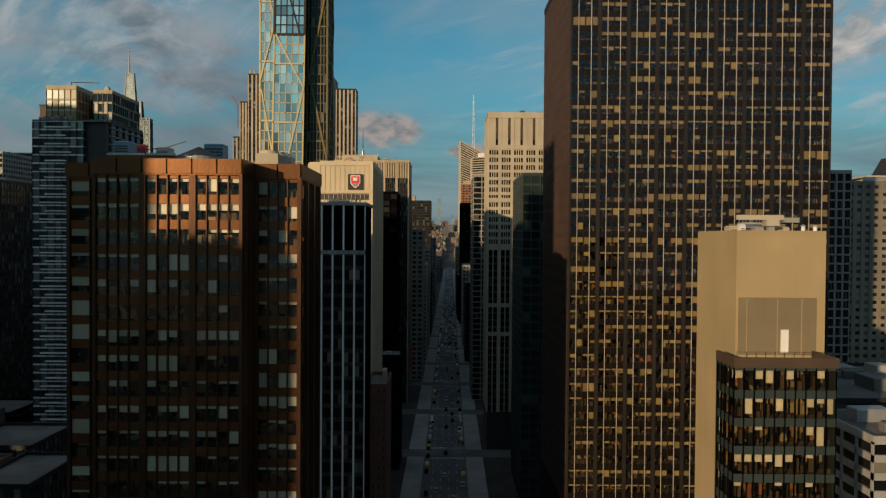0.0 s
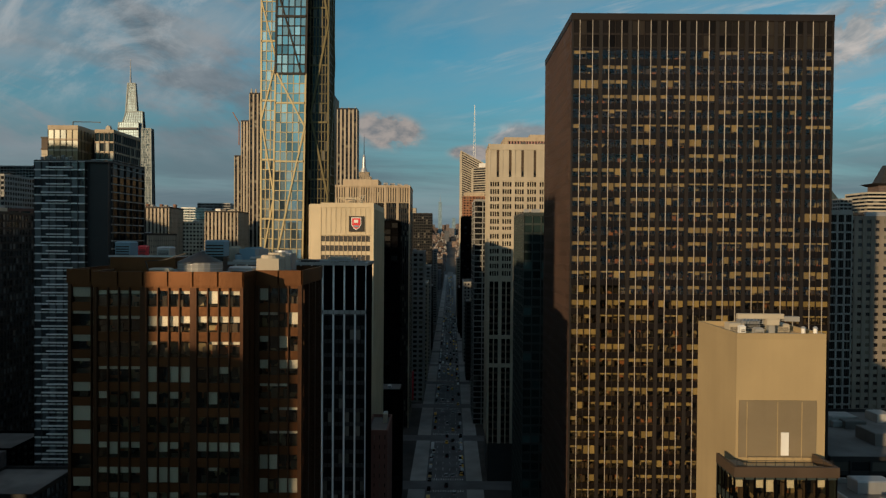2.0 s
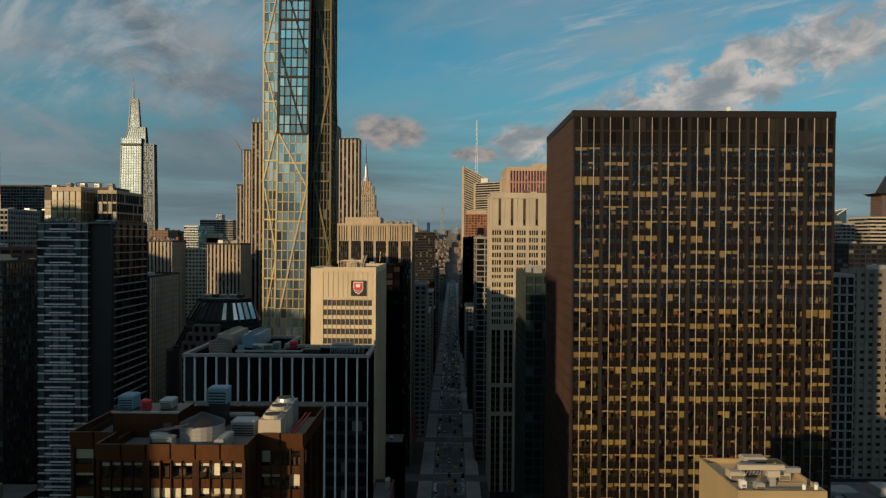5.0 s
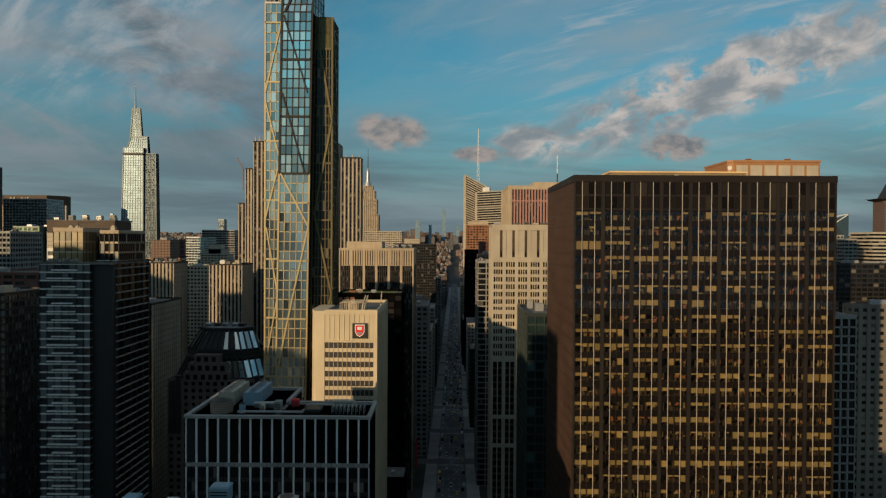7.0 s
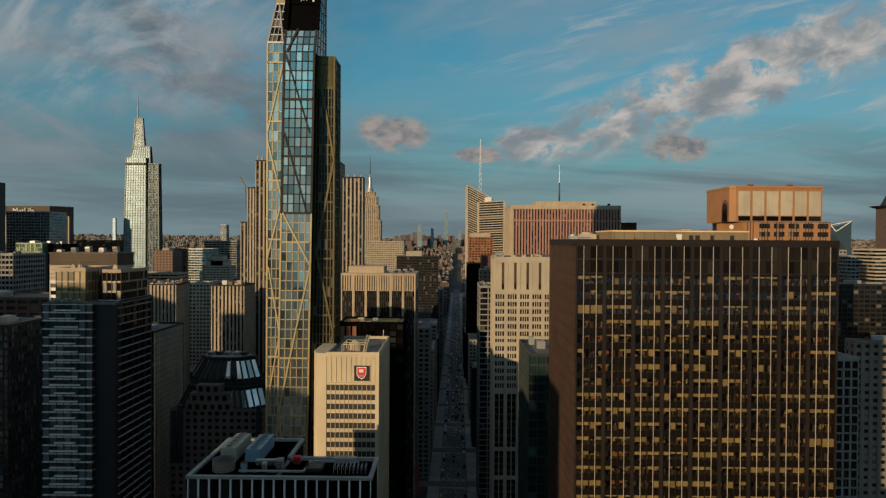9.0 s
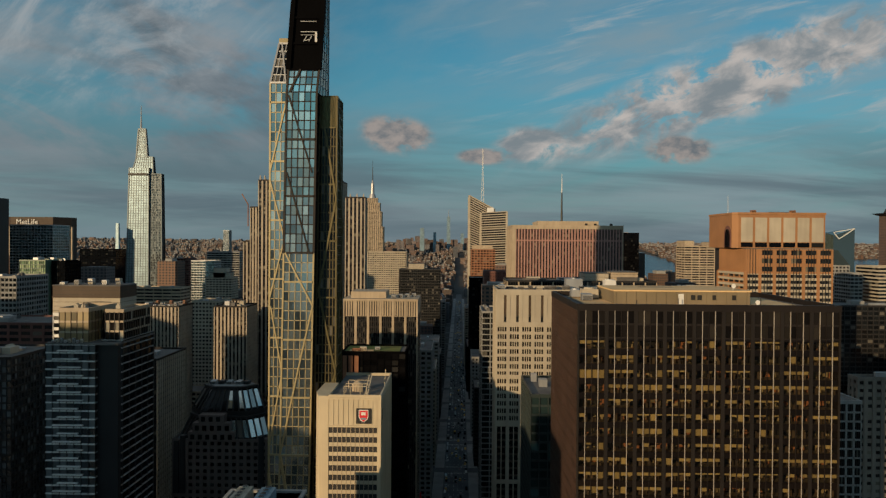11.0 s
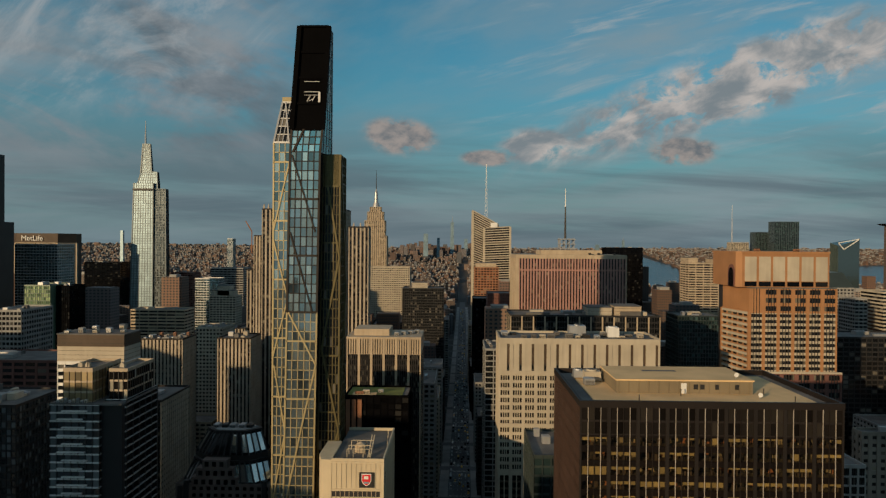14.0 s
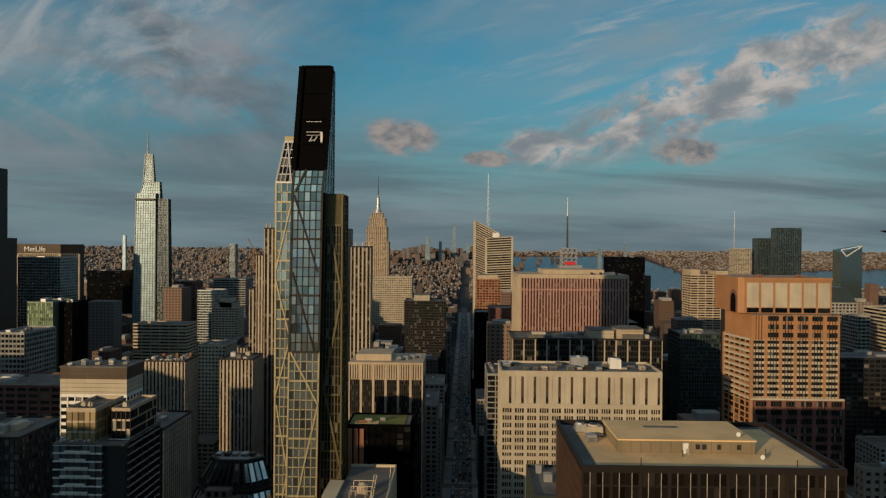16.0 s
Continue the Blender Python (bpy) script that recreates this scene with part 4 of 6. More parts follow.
# ---- the cream tower with the red crest ----
def crest_tower():
    take(-56, -26, 258, 309)
    th = thing("office_building", "cream stone tower with a red crest sign over window bands", "building", -40, 275, 0)
    h = 139.6
    part("core", Mesh().box(-48.2, -28, 262.6, 306.5, 0, h - 0.4), "core", th)
    facade(th, "N", 262.3, -48.2, -28.9, 20, 128.4, 11, 3.8, wall="crest_stone", glass="clear", pier=0.22, band=1.5, deep=0.5, single=True, rooms=2.5, blinds=0.35, pier_mat="tan")
    part("end_pier", Mesh().box(-28.9, -27.5, 262, 263, 0, h), "crest_stone", th)
    part("crown", Mesh().box(-48.6, -28.9, 262.2, 263, 128.4, h), "crest_stone", th)
    for i in range(11):
        part("rib", Mesh().box(-48.3 + i * 1.93, -48.1 + i * 1.93, 262.0, 262.2, 128.4, h - 0.8), "crest_stone", th)
    for z in (128.2, h - 0.6):
        part("string_course", Mesh().box(-48.6, -28.2, 261.9, 262.2, z, z + 0.6), "crest_stone", th)
    # flank towards the avenue: ribbed stone
    part("flank", Mesh().box(-28, -27.5, 263, 307, 0, h), "crest_stone", th)
    for i in range(29):
        part("rib", Mesh().box(-27.5, -27.3, 263.4 + i * 1.5, 263.75 + i * 1.5, 0, h - 1), "crest_stone", th)
    part("louvre", Mesh().box(-27.5, -27.35, 266, 268.4, 130, 134.5), "black", th)
    # flared end wall
    lo = [(-54.6, 269, 0), (-49.4, 262.4, 0), (-48.2, 262.2, 0), (-48.2, 287, 0), (-54.6, 287, 0)]
    hi = [(-54.3, 269, h + .7), (-52.3, 262.4, h + .7), (-48.2, 262.2, h + .7), (-48.2, 287, h + .7), (-54.3, 287, h + .7)]
    part("end_wall", Mesh().loft([lo, hi]), "crest_stone", th)
    for q in ((-48.2, -27.5, 262.2, 262.8), (-48.2, -27.5, 306.4, 307), (-28.1, -27.5, 262.8, 306.4)):
        part("parapet", Mesh().box(*q, h, h + 1.2), "crest_stone", th)
    part("roof", Mesh().box(-48.2, -28.1, 262.8, 306.4, h - 0.4, h), "roof", th)
    s = thing("crest_sign", "red shield crest sign on a dark square panel", "sign", -34, 262, 131.6)
    part("panel", Mesh().box(-37.2, -31.4, 261.6, 261.95, 129.6, 135.6), "dark", s)
    shield = [(-1.9, 2.4), (-1.9, -0.4), (-1.2, -1.7), (0, -2.5), (1.2, -1.7), (1.9, -0.4), (1.9, 2.4)]
    for k, y, m in ((1.0, 261.5, "white"), (0.86, 261.42, "red")):
        ring = lambda yy: [(-34.3 + x * k, yy, 132.7 + z * k) for x, z in shield]
        sh = part("shield", Mesh().loft([ring(261.6), ring(y)]), m, s)
    part("emblem", Mesh().box(-35.2, -33.5, 261.34, 261.42, 133.0, 134.2), "white", sh)
    part("chevron", Mesh().box(-35.3, -33.3, 261.34, 261.42, 131.3, 132.0), "blue", sh)
    g = thing("cooling_tower", "tan domed cooling tower in a steel cage", "cooling tower", -38, 274, h)
    part("drum", Mesh().cyl(-38.5, 275, h, h + 3, 2.2, 2.2, 16), "tan", g)
    part("dome", Mesh().cyl(-38.5, 275, h + 3, h + 4.2, 2.2, 0.4, 16), "tan", g)
    for x in (-43, -40.5, -36.5, -34):
        for y in (267, 272, 279):
            part("post", Mesh().box(x, x + 0.2, y, y + 0.2, h, h + 3.6), "crest_stone", g)
    for y in (267, 272, 279):
        part("rail", Mesh().box(-43, -33.8, y, y + 0.2, h + 3.4, h + 3.6), "crest_stone", g)
    for i in range(2):
        part("ramp", Mesh().beam((-34.5 + i, 267, h + 0.2), (-34.5 + i, 281, h + 5.2), 0.4), "crest_stone", g)
    pipe_run("antenna", [(-28.6, 285, h), (-28.0, 285, h + 7)], 0.25, "crest_stone", "thin leaning roof antenna")


# ---- the tapering supertall with diagonal braces ----
def supertall():
    take(-80, -46, 280, 315)
    th = thing("supertall_tower", "slim tapering glass supertall with diagonal braces and black crown", "building", -64, 298, 0)
    ring = lambda x0, x1, y0, y1, z: [(x0, y0, z), (x1, y0, z), (x1, y1, z), (x0, y1, z)]
    part("core", Mesh().loft([ring(-77.2, -70.5, 284.6, 312, 0), ring(-77.3, -70, 284.6, 312, 268), ring(-75, -67.8, 290, 306, 286)]), "core", th)
    part("core", Mesh().loft([ring(-74.2, -61.6, 283.7, 312, 0), ring(-70.2, -57.9, 283.7, 311, 264), ring(-66.6, -54.6, 284.2, 291, 317)]), "core", th)
    part("core", Mesh().loft([ring(-61.6, -50.6, 289.4, 302.6, 0), ring(-59, -50.6, 289.4, 302.6, 263)]), "core", th)
    # left shard
    grid_face(th, (-77.6, 284, 30), (-73.6, 284, 30), (-72.6, 284, 110), (-77.6, 284, 110), 2, 19, 0.32, "gold", "p_sky", ((0, .1, 1, .5), (1, .5, 0, .9)), 0.9, big=5)
    grid_face(th, (-77.6, 284, 110), (-72.6, 284, 110), (-70.3, 284, 268), (-77.6, 284, 268), 3, 38, 0.32, "gold", "p_sky",
              ((0, .02, 1, .22), (1, .22, 0.1, .40), (0, .42, 1, .58), (1, .58, 0, .74), (0, .76, 1, .96)), 0.55, big=6)
    grid_face(th, (-77.6, 284, 268), (-70.3, 284, 268), (-68.6, 289, 286), (-75.2, 289, 286), 4, 5, 0.35, "steel", "p_dark", ((0.2, 1, 0.9, 0),), 0.6, big=5)
    part("shard_cap", Mesh().taper((-75.4, -68.4, 288.8, 306), 285.6, (-75.4, -68.4, 289.2, 306), 288.4), "gold", th)
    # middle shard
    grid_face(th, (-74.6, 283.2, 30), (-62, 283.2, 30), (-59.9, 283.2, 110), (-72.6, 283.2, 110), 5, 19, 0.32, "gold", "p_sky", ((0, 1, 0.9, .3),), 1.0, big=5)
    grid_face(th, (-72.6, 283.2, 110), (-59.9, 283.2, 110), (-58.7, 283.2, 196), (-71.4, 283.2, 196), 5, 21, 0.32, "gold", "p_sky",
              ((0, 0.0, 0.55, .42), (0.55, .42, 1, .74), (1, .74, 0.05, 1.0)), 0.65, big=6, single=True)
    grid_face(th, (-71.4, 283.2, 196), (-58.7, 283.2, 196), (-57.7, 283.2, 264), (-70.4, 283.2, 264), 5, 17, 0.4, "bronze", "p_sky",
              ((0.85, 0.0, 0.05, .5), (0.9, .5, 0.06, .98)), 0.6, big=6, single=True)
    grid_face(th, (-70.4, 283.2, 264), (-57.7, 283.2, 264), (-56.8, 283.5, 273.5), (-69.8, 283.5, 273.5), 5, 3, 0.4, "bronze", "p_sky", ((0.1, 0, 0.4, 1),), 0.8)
    grid_face(th, (-69.8, 283.5, 273.5), (-56.8, 283.5, 273.5), (-54.4, 284, 317.2), (-66.8, 284, 317.2), 1, 4, 0.9, "black", "black")
    for z, w in ((293.6, 0.2), (289.2, 0.28), (287.9, 0.18)):
        part("gantry", Mesh().box(-64.6, -58.0, 283.0, 283.5, z, z + w), "steel", th)
    part("gantry_post", Mesh().box(-58.6, -57.7, 283.0, 283.5, 285.0, 289.2), "white", th)
    for a, b in (((-63.4, 283.2, 285.3), (-62.0, 283.2, 287.8)), ((-62.6, 283.2, 285.6), (-60.6, 283.2, 286.4)), ((-61.2, 283.2, 285.4), (-60.0, 283.2, 287.6))):
        part("gantry_arm", Mesh().beam(a, b, 0.28), "steel", th)
    # flank of the crown towards the avenue
    grid_face(th, (-57.7, 283.4, 264), (-56.0, 300, 264), (-54.4, 292, 317), (-54.4, 284.2, 317.2), 4, 14, 0.22, "steel", "p_blue")
    grid_face(th, (-61.8, 283.5, 30), (-61, 289.3, 30), (-57.4, 289.3, 264), (-57.7, 283.5, 264), 2, 56, 0.3, "bronze", "p_black")
    # right slab
    grid_face(th, (-60.5, 289, 30), (-50.2, 289, 30), (-50.2, 289, 250), (-57.6, 289, 250), 6, 54, 0.3, "olive", "p_dark",
              ((0, .35, 1, .52), (1, .52, 0.1, .68), (0.1, .68, 1, .86), (1, .86, 0.3, 1.0)), 0.8, big=6)
    grid_face(th, (-57.6, 289, 250), (-50.2, 289, 250), (-50.2, 289, 263.6), (-57.5, 289, 263.6), 14, 4, 0.25, "olive", "p_bronze")
    grid_face(th, (-50.2, 289, 30), (-50.2, 303, 30), (-50.2, 303, 263.6), (-50.2, 289, 263.6), 5, 58, 0.3, "olive", "p_dark", ((0, .5, 1, .75), (1, .75, 0, 1)), 0.8)
    part("slab_roof", Mesh().box(-58, -50.2, 289, 303, 263.2, 263.7), "bronze", th)


brown_tower()
beige_tower()
bronze_slab()
fin_block()
crest_tower()
supertall()


# ---- the middle distance ----
def planted_roof_block():
    take(-65, -25, 385, 415)
    th = building("office_building", "black office block with a planted roof garden", -63.7, -26.7, 387, 414, 136.4, 9, 3.8, "NW", wall="black", glass="p_black", pier=0.4, band=1.0)
    part("lawn", Mesh().box(-62.8, -30.5, 388, 412, 136.5, 136.8), "grass", th, "patchy olive roof planting")
    part("terrace", Mesh().box(-60, -46, 389, 397, 136.8, 137.0), "roof_tan", th)
    for i in range(3):
        part("rust_pier", Mesh().box(-63 + i * 3.4, -60.6 + i * 3.4, 386.2, 387, 60, 135), "rust", th, "rust-red pier")
    roof_unit("cream", -52, 394, 137, 4, 2.5, 2.0)
    roof_unit("steel", -44, 398, 136.8, 3, 2, 1.6)
    roof_unit("rust", -56, 392.5, 137, 5, 1.2, 1.2)


def tan_slab():
    take(-75, -21, 447, 490)
    th = building("office_building", "tan stone slab with dark windows between tall piers", -73, -23, 449, 488, 150.8, 6, 3.7, "NW", wall="bronze", pier_mat="tan", glass="p_stone",
                  pier=1.6, band=1.0, deep=0.8, mull=4, mull_w=0.5, mull_mat="dark", single=True, count=0, parapet=0.1, side_cols=5)
    part("crown", Mesh().box(-73, -23, 449.3, 488, 150.9, 161.4), "tan", th)
    for i in range(7):
        c = -73 + 50 * i / 6
        part("pier", Mesh().box(max(-73, c - 0.8), min(-23, c + 0.8), 448.9, 449.4, 150.8, 161.4), "tan", th)
    for i in range(30):
        part("louvre_rib", Mesh().box(-72 + i * 1.63, -71.5 + i * 1.63, 449.05, 449.3, 151.2, 161), "bronze", th)
    part("cornice", Mesh().box(-73.2, -22.8, 448.7, 488, 161.4, 162.6), "tan", th)
    part("roof_house", Mesh().box(-69, -45, 456, 480, 162.6, 167), "tan", th)
    for i in range(4):
        roof_unit("steel", -40 + i * 4.4, 458 + i * 4, 162.6, 3, 3, 2.2)


def cream_slab():
    """Tall cream slab with blank bays at its crown."""
    take(21, 108, 347, 382)
    h = 176.0
    th = thing("office_building", "cream stone slab with tall blank bays at its crown", "building", 65, 365, 0)
    part("core", Mesh().box(23.7, 105.7, 350.8, 378.4, 0, h - 0.4), "core", th)
    kw = dict(wall="cream", glass="p_black", pier=1.8, band=1.45, deep=0.7, mull=3, mull_w=0.42, mull_deep=0.5)
    facade(th, "N", 350, 23, 106.5, 107, 157.5, 13, 3.75, single=True, count=0, **kw)
    facade(th, "N", 350, 23, 106.5, 20, 105, 13, 3.75, single=True, count=0, **dict(kw, wall="umber", pier_mat="cream", mull=1, mull_w=0.5, mull_mat="cream", mull_deep=0.9, band=1.0, glass="p_black"))
    facade(th, "E", 23, 350.7, 378.3, 20, h, 4, 3.75, **kw)
    for z in (60, 75, 105, 130, 157.5):
        part("belt", Mesh().box(22.9, 106.6, 349.8, 350.4, z, z + 2.0), "cream", th)
    n, bw = 13, 83.5 / 13
    for i in range(n + 1):
        c = 23 + i * bw
        part("crown_pier", Mesh().box(max(23, c - 0.95), min(106.5, c + 0.95), 350, 350.7, 159.5, h), "cream", th)
    for i in range(n):
        c = 23 + i * bw
        part("crown_panel", Mesh().box(c + 0.95, c + bw * 0.64, 350.25, 350.7, 159.5, h - 2.4), "cream", th)
        part("slot", Mesh().box(c + bw * 0.64, c + bw - 0.95, 350.6, 350.8, 163, h - 2.4), "umber", th)
        for k in range(4):
            part("window_pane", Mesh().box(c + 1.3 + k * 1.02, c + 2.0 + k * 1.02, 350.5, 350.72, 160.3, 162.3), "p_dark", th)
    part("cornice", Mesh().box(23, 106.5, 349.9, 350.7, h - 2.4, h + 0.6), "cream", th)
    for q in ((23, 106.5, 378.3, 379), (23, 23.7, 350.7, 378.3), (105.8, 106.5, 350.7, 378.3)):
        part("parapet", Mesh().box(*q, h - 0.4, h + 0.9), "cream", th)
    part("wall", Mesh().box(105.8, 106.5, 350.7, 378.3, 0, h - 0.4), "cream", th)
    part("roof", Mesh().box(23.7, 105.8, 350.7, 378.3, h - 0.5, h - 0.3), "roof", th)
    z = h - 0.3
    fan_unit(66, 366, z, 9, 6, 6, "steel", 2)
    fan_unit(85, 364, z, 6, 6, 5.4, "white", 1)
    rnd = random.Random(5)
    for i in range(16):
        roof_unit(rnd.choice(("dark", "roof", "steel", "cream")), 27 + i * 4.8, rnd.uniform(355, 373), z, rnd.uniform(2, 4), rnd.uniform(2, 6), rnd.uniform(0.8, 2.4))


def balcony_tower():
    """Grey apartment tower whose floors read as pale bands."""
    take(-170, -135, 272, 312)
    th = thing("apartment_tower", "grey apartment tower with pale balcony bands and bronze crown", "building", -153, 290, 0)
    part("core", Mesh().box(-167, -138.6, 276.4, 308.4, 0, 158), "core", th)
    kw = dict(wall="white", glass="p_grey", pier=0.3, band=0.55, deep=0.6, pier_mat="dark", band_w=1.0)
    flank = dict(kw, glass="p_black", pier=0.2, pier_mat="dark", band=0.45, wall="grey")
    facade(th, "N", 274.4, -168, -147, 20, 157.5, 7, 3.42, single=True, **kw)
    facade(th, "W", -147, 275, 279, 20, 157.5, 1, 3.42, **flank)
    facade(th, "N", 279, -147, -138, 20, 159, 3, 3.42, **kw)
    facade(th, "W", -138, 279.6, 308.4, 20, 159, 5, 3.42, **flank)
    part("wall", Mesh().box(-168, -167.4, 275, 308.4, 0, 158), "dark", th)
    part("wall", Mesh().box(-168, -138, 308.4, 309, 0, 158), "dark", th)
    for j in range(40):
        z = 21.5 + j * 3.42
        part("balcony", Mesh().box(-164.5 + (j % 2) * 2, -152 - (j % 3), 273.4, 274.4, z, z + 0.5), "white", th)
    part("roof", Mesh().box(-168, -138, 274.6, 309, 157.4, 158.2), "roof", th)
    building("", "", -163.5, -151, 276.5, 300, 171, 5, 3.9, "NW", th=th, z0=158, wall="tan", pier_mat="umber", glass="p_gilt", pier=0.2, band=0.8, parapet=1.6, deep=0.3)
    building("", "", -146.5, -138.5, 281, 306, 170.5, 4, 3.9, "NW", th=th, z0=158, wall="tan", pier_mat="dark", glass="p_brown", pier=0.3, band=0.8, parapet=1.2, deep=0.4)
    building("", "", -151, -146.5, 288, 303, 168, 2, 3.9, "NW", th=th, z0=158, wall="dark", glass="p_dark", pier=0.3, band=0.9, deep=0.4)
    pipe_run("davit_crane", [(-155, 280, 172), (-155, 280, 174.6), (-148, 281, 174.8), (-144, 281, 174.6)], 0.3, "dark", "dark steel roof crane arm")
    for x in (-160, -157, -142):
        fan_unit(x, 284, 171.4, 2, 2, 1.8, "cream")


def rib_slab():
    """Pink granite slab with close ribs."""
    take(50, 152, 588, 655)
    h = 216.6
    th = thing("office_building", "pink granite slab tower with close vertical ribs", "building", 100, 620, 0)
    part("core", Mesh().box(52.6, 148.6, 590.7, 649.4, 0, h - 1), "core", th)
    facade(th, "N", 590, 55.5, 148.8, 20, h - 3.4, 36, 3.9, wall="bronze", pier_mat="pink", glass="p_stone", pier=1.35, band=1.1, deep=0.7, single=True, count=0)
    facade(th, "E", 52.2, 590.7, 649, 20, h - 3.4, 24, 3.9, wall="tan", pier_mat="tan", glass="p_stone", pier=1.3, band=1.1, deep=0.7)
    part("corner_pier", Mesh().box(52.2, 55.5, 589.8, 590.7, 0, h), "tan", th)
    part("corner_pier", Mesh().box(148.8, 149.6, 589.8, 650, 0, h), "tan", th)
    part("crown", Mesh().box(52.2, 149.6, 589.7, 650, h - 3.4, h), "tan", th)
    part("belt", Mesh().box(55.5, 148.8, 589.6, 589.9, h - 14, h - 12.8), "pink", th)
    part("wall", Mesh().box(52.2, 149.6, 649.4, 650, 0, h - 6), "tan", th)
    part("roof_house", Mesh().box(76, 130, 600, 640, h, h + 4), "tan", th)
    for x in (118, 126, 140):
        roof_unit("dark", x, 595, h, 2, 2, 1.6)


def arch_tower():
    """Orange granite tower with an arched crown and cream floor bands."""
    take(172, 262, 430, 505)
    th = thing("office_building", "orange granite tower with cream floor bands and arched crown", "building", 215, 465, 0)
    part("core", Mesh().box(191.5, 246, 439.5, 492, 0, 198), "core", th)
    kw = dict(glass="p_stone", deep=0.9, mull=3, mull_w=0.3)
    facade(th, "N", 438.5, 190.5, 247, 144, 182, 6, 3.8, wall="cream", pier_mat="orange", mull_mat="dark", pier=1.8, band=1.7, single=True, count=0, **kw)
    facade(th, "N", 438.5, 190.5, 247, 182, 198, 6, 5.3, wall="orange", mull_mat="dark", pier=2.2, band=2.2, **kw)
    facade(th, "N", 437.5, 192, 250, 20, 143, 6, 5.6, wall="maroon", mull_mat="dark", pier=2.4, band=2.2, **kw)
    part("ledge", Mesh().box(190, 250, 437.4, 439, 143, 144.2), "cream", th)
    # canted flank
    p, q = Vector((190.5, 438.6, 0)), Vector((185.6, 470, 0))
    grid_face(th, (185.6, 470, 20), (190.5, 438.6, 20), (190.5, 438.6, 183), (185.6, 470, 183), 5, 43, 0.9, "orange", "p_stone")
    for j in range(11):
        z = 144 + j * 3.8
        part("flank_band", Mesh().beam((185.4, 470, z), (190.2, 438.4, z), 1.5), "cream", th)
    part("flank_wall", Mesh().loft([[(190.5, 438.8, z), (200, 438.8, z), (200, 490, z), (185.8, 470, z)] for z in (183, 198)]), "orange", th)
    part("wall", Mesh().box(246.4, 247, 439, 492, 0, 198), "orange", th)
    part("roof", Mesh().box(191, 247, 439, 492, 197.8, 198.6), "roof", th)
    # crown: canted block with an arch on its flank
    base = [(184.5, 446), (187.5, 443), (244, 443), (244, 485), (184.5, 485)]
    part("crown", Mesh().prism(base, 198.6, 220.6), "orange", th)
    part("crown_cornice", Mesh().prism([(x + (-.4 if x < 200 else .4), y + (-.4 if y < 460 else .4)) for x, y in base], 220.6, 222), "orange", th)
    for i in range(6):
        x = 188.6 + i * 9.2
        part("crown_panel", Mesh().box(x + 0.6, x + 8.2, 442.7, 443, 202.6, 218.6), "cream", th)
        part("crown_window", Mesh().box(x + 0.6, x + 8.2, 442.6, 443, 199.2, 202.2), "p_black", th)
    arch = [(447, 198.8), (447, 208)] + [(452.5 - 5.5 * math.cos(math.pi * i / 10), 208 + 5.5 * math.sin(math.pi * i / 10)) for i in range(1, 10)] + [(458, 208), (458, 198.8)]
    part("arch", Mesh().loft([[(184.6, y, z) for y, z in arch], [(184.2, y, z) for y, z in arch]]), "maroon", th)
    inner = [(452.5 + (y - 452.5) * 0.7, 198.8 + (z - 198.8) * 0.85) for y, z in arch]
    part("arch_window", Mesh().loft([[(184.3, y, z) for y, z in inner], [(184.0, y, z) for y, z in inner]]), "p_black", th)
    for x in (200, 226):
        roof_unit("rust", x, 450, 222, 3, 3, 1.5)


def limestone_slab():
    """Art deco limestone slab with setbacks at both ends."""
    take(-196, -70, 580, 645)
    th = thing("skyscraper", "tall limestone art deco slab with stepped ends", "building", -130, 610, 0)
    kw = dict(wall="bronze", pier_mat="lime", glass="p_stone", pier=1.5, band=1.5, deep=0.6, th=th)
    for x0, x1, y0, y1, h, n in ((-174.8, -100, 600, 635, 255, 20), (-183, -174.8, 603, 632, 231, 3), (-190, -183, 606, 630, 200, 2), (-199, -190, 602, 630, 147, 3), (-94, -76.5, 585, 600, 239, 5), (-98, -70, 570, 600, 120, 8)):
        building("", "", x0, x1, y0, y1, h, n, 3.8, "NW", **kw)
    for x in (-173, -169, -92, -86, -80):
        part("finial", Mesh().taper((x - 0.8, x + 0.8, 600, 602), 240 if x > -100 else 256, (x - 0.3, x + 0.3, 600.5, 601.5), 244 if x > -100 else 260), "lime", th)
    pipe_run("tower_crane", [(-196, 640, 215), (-196, 640, 236), (-202, 640, 246)], 0.8, "rust", "rusty lattice crane jib")


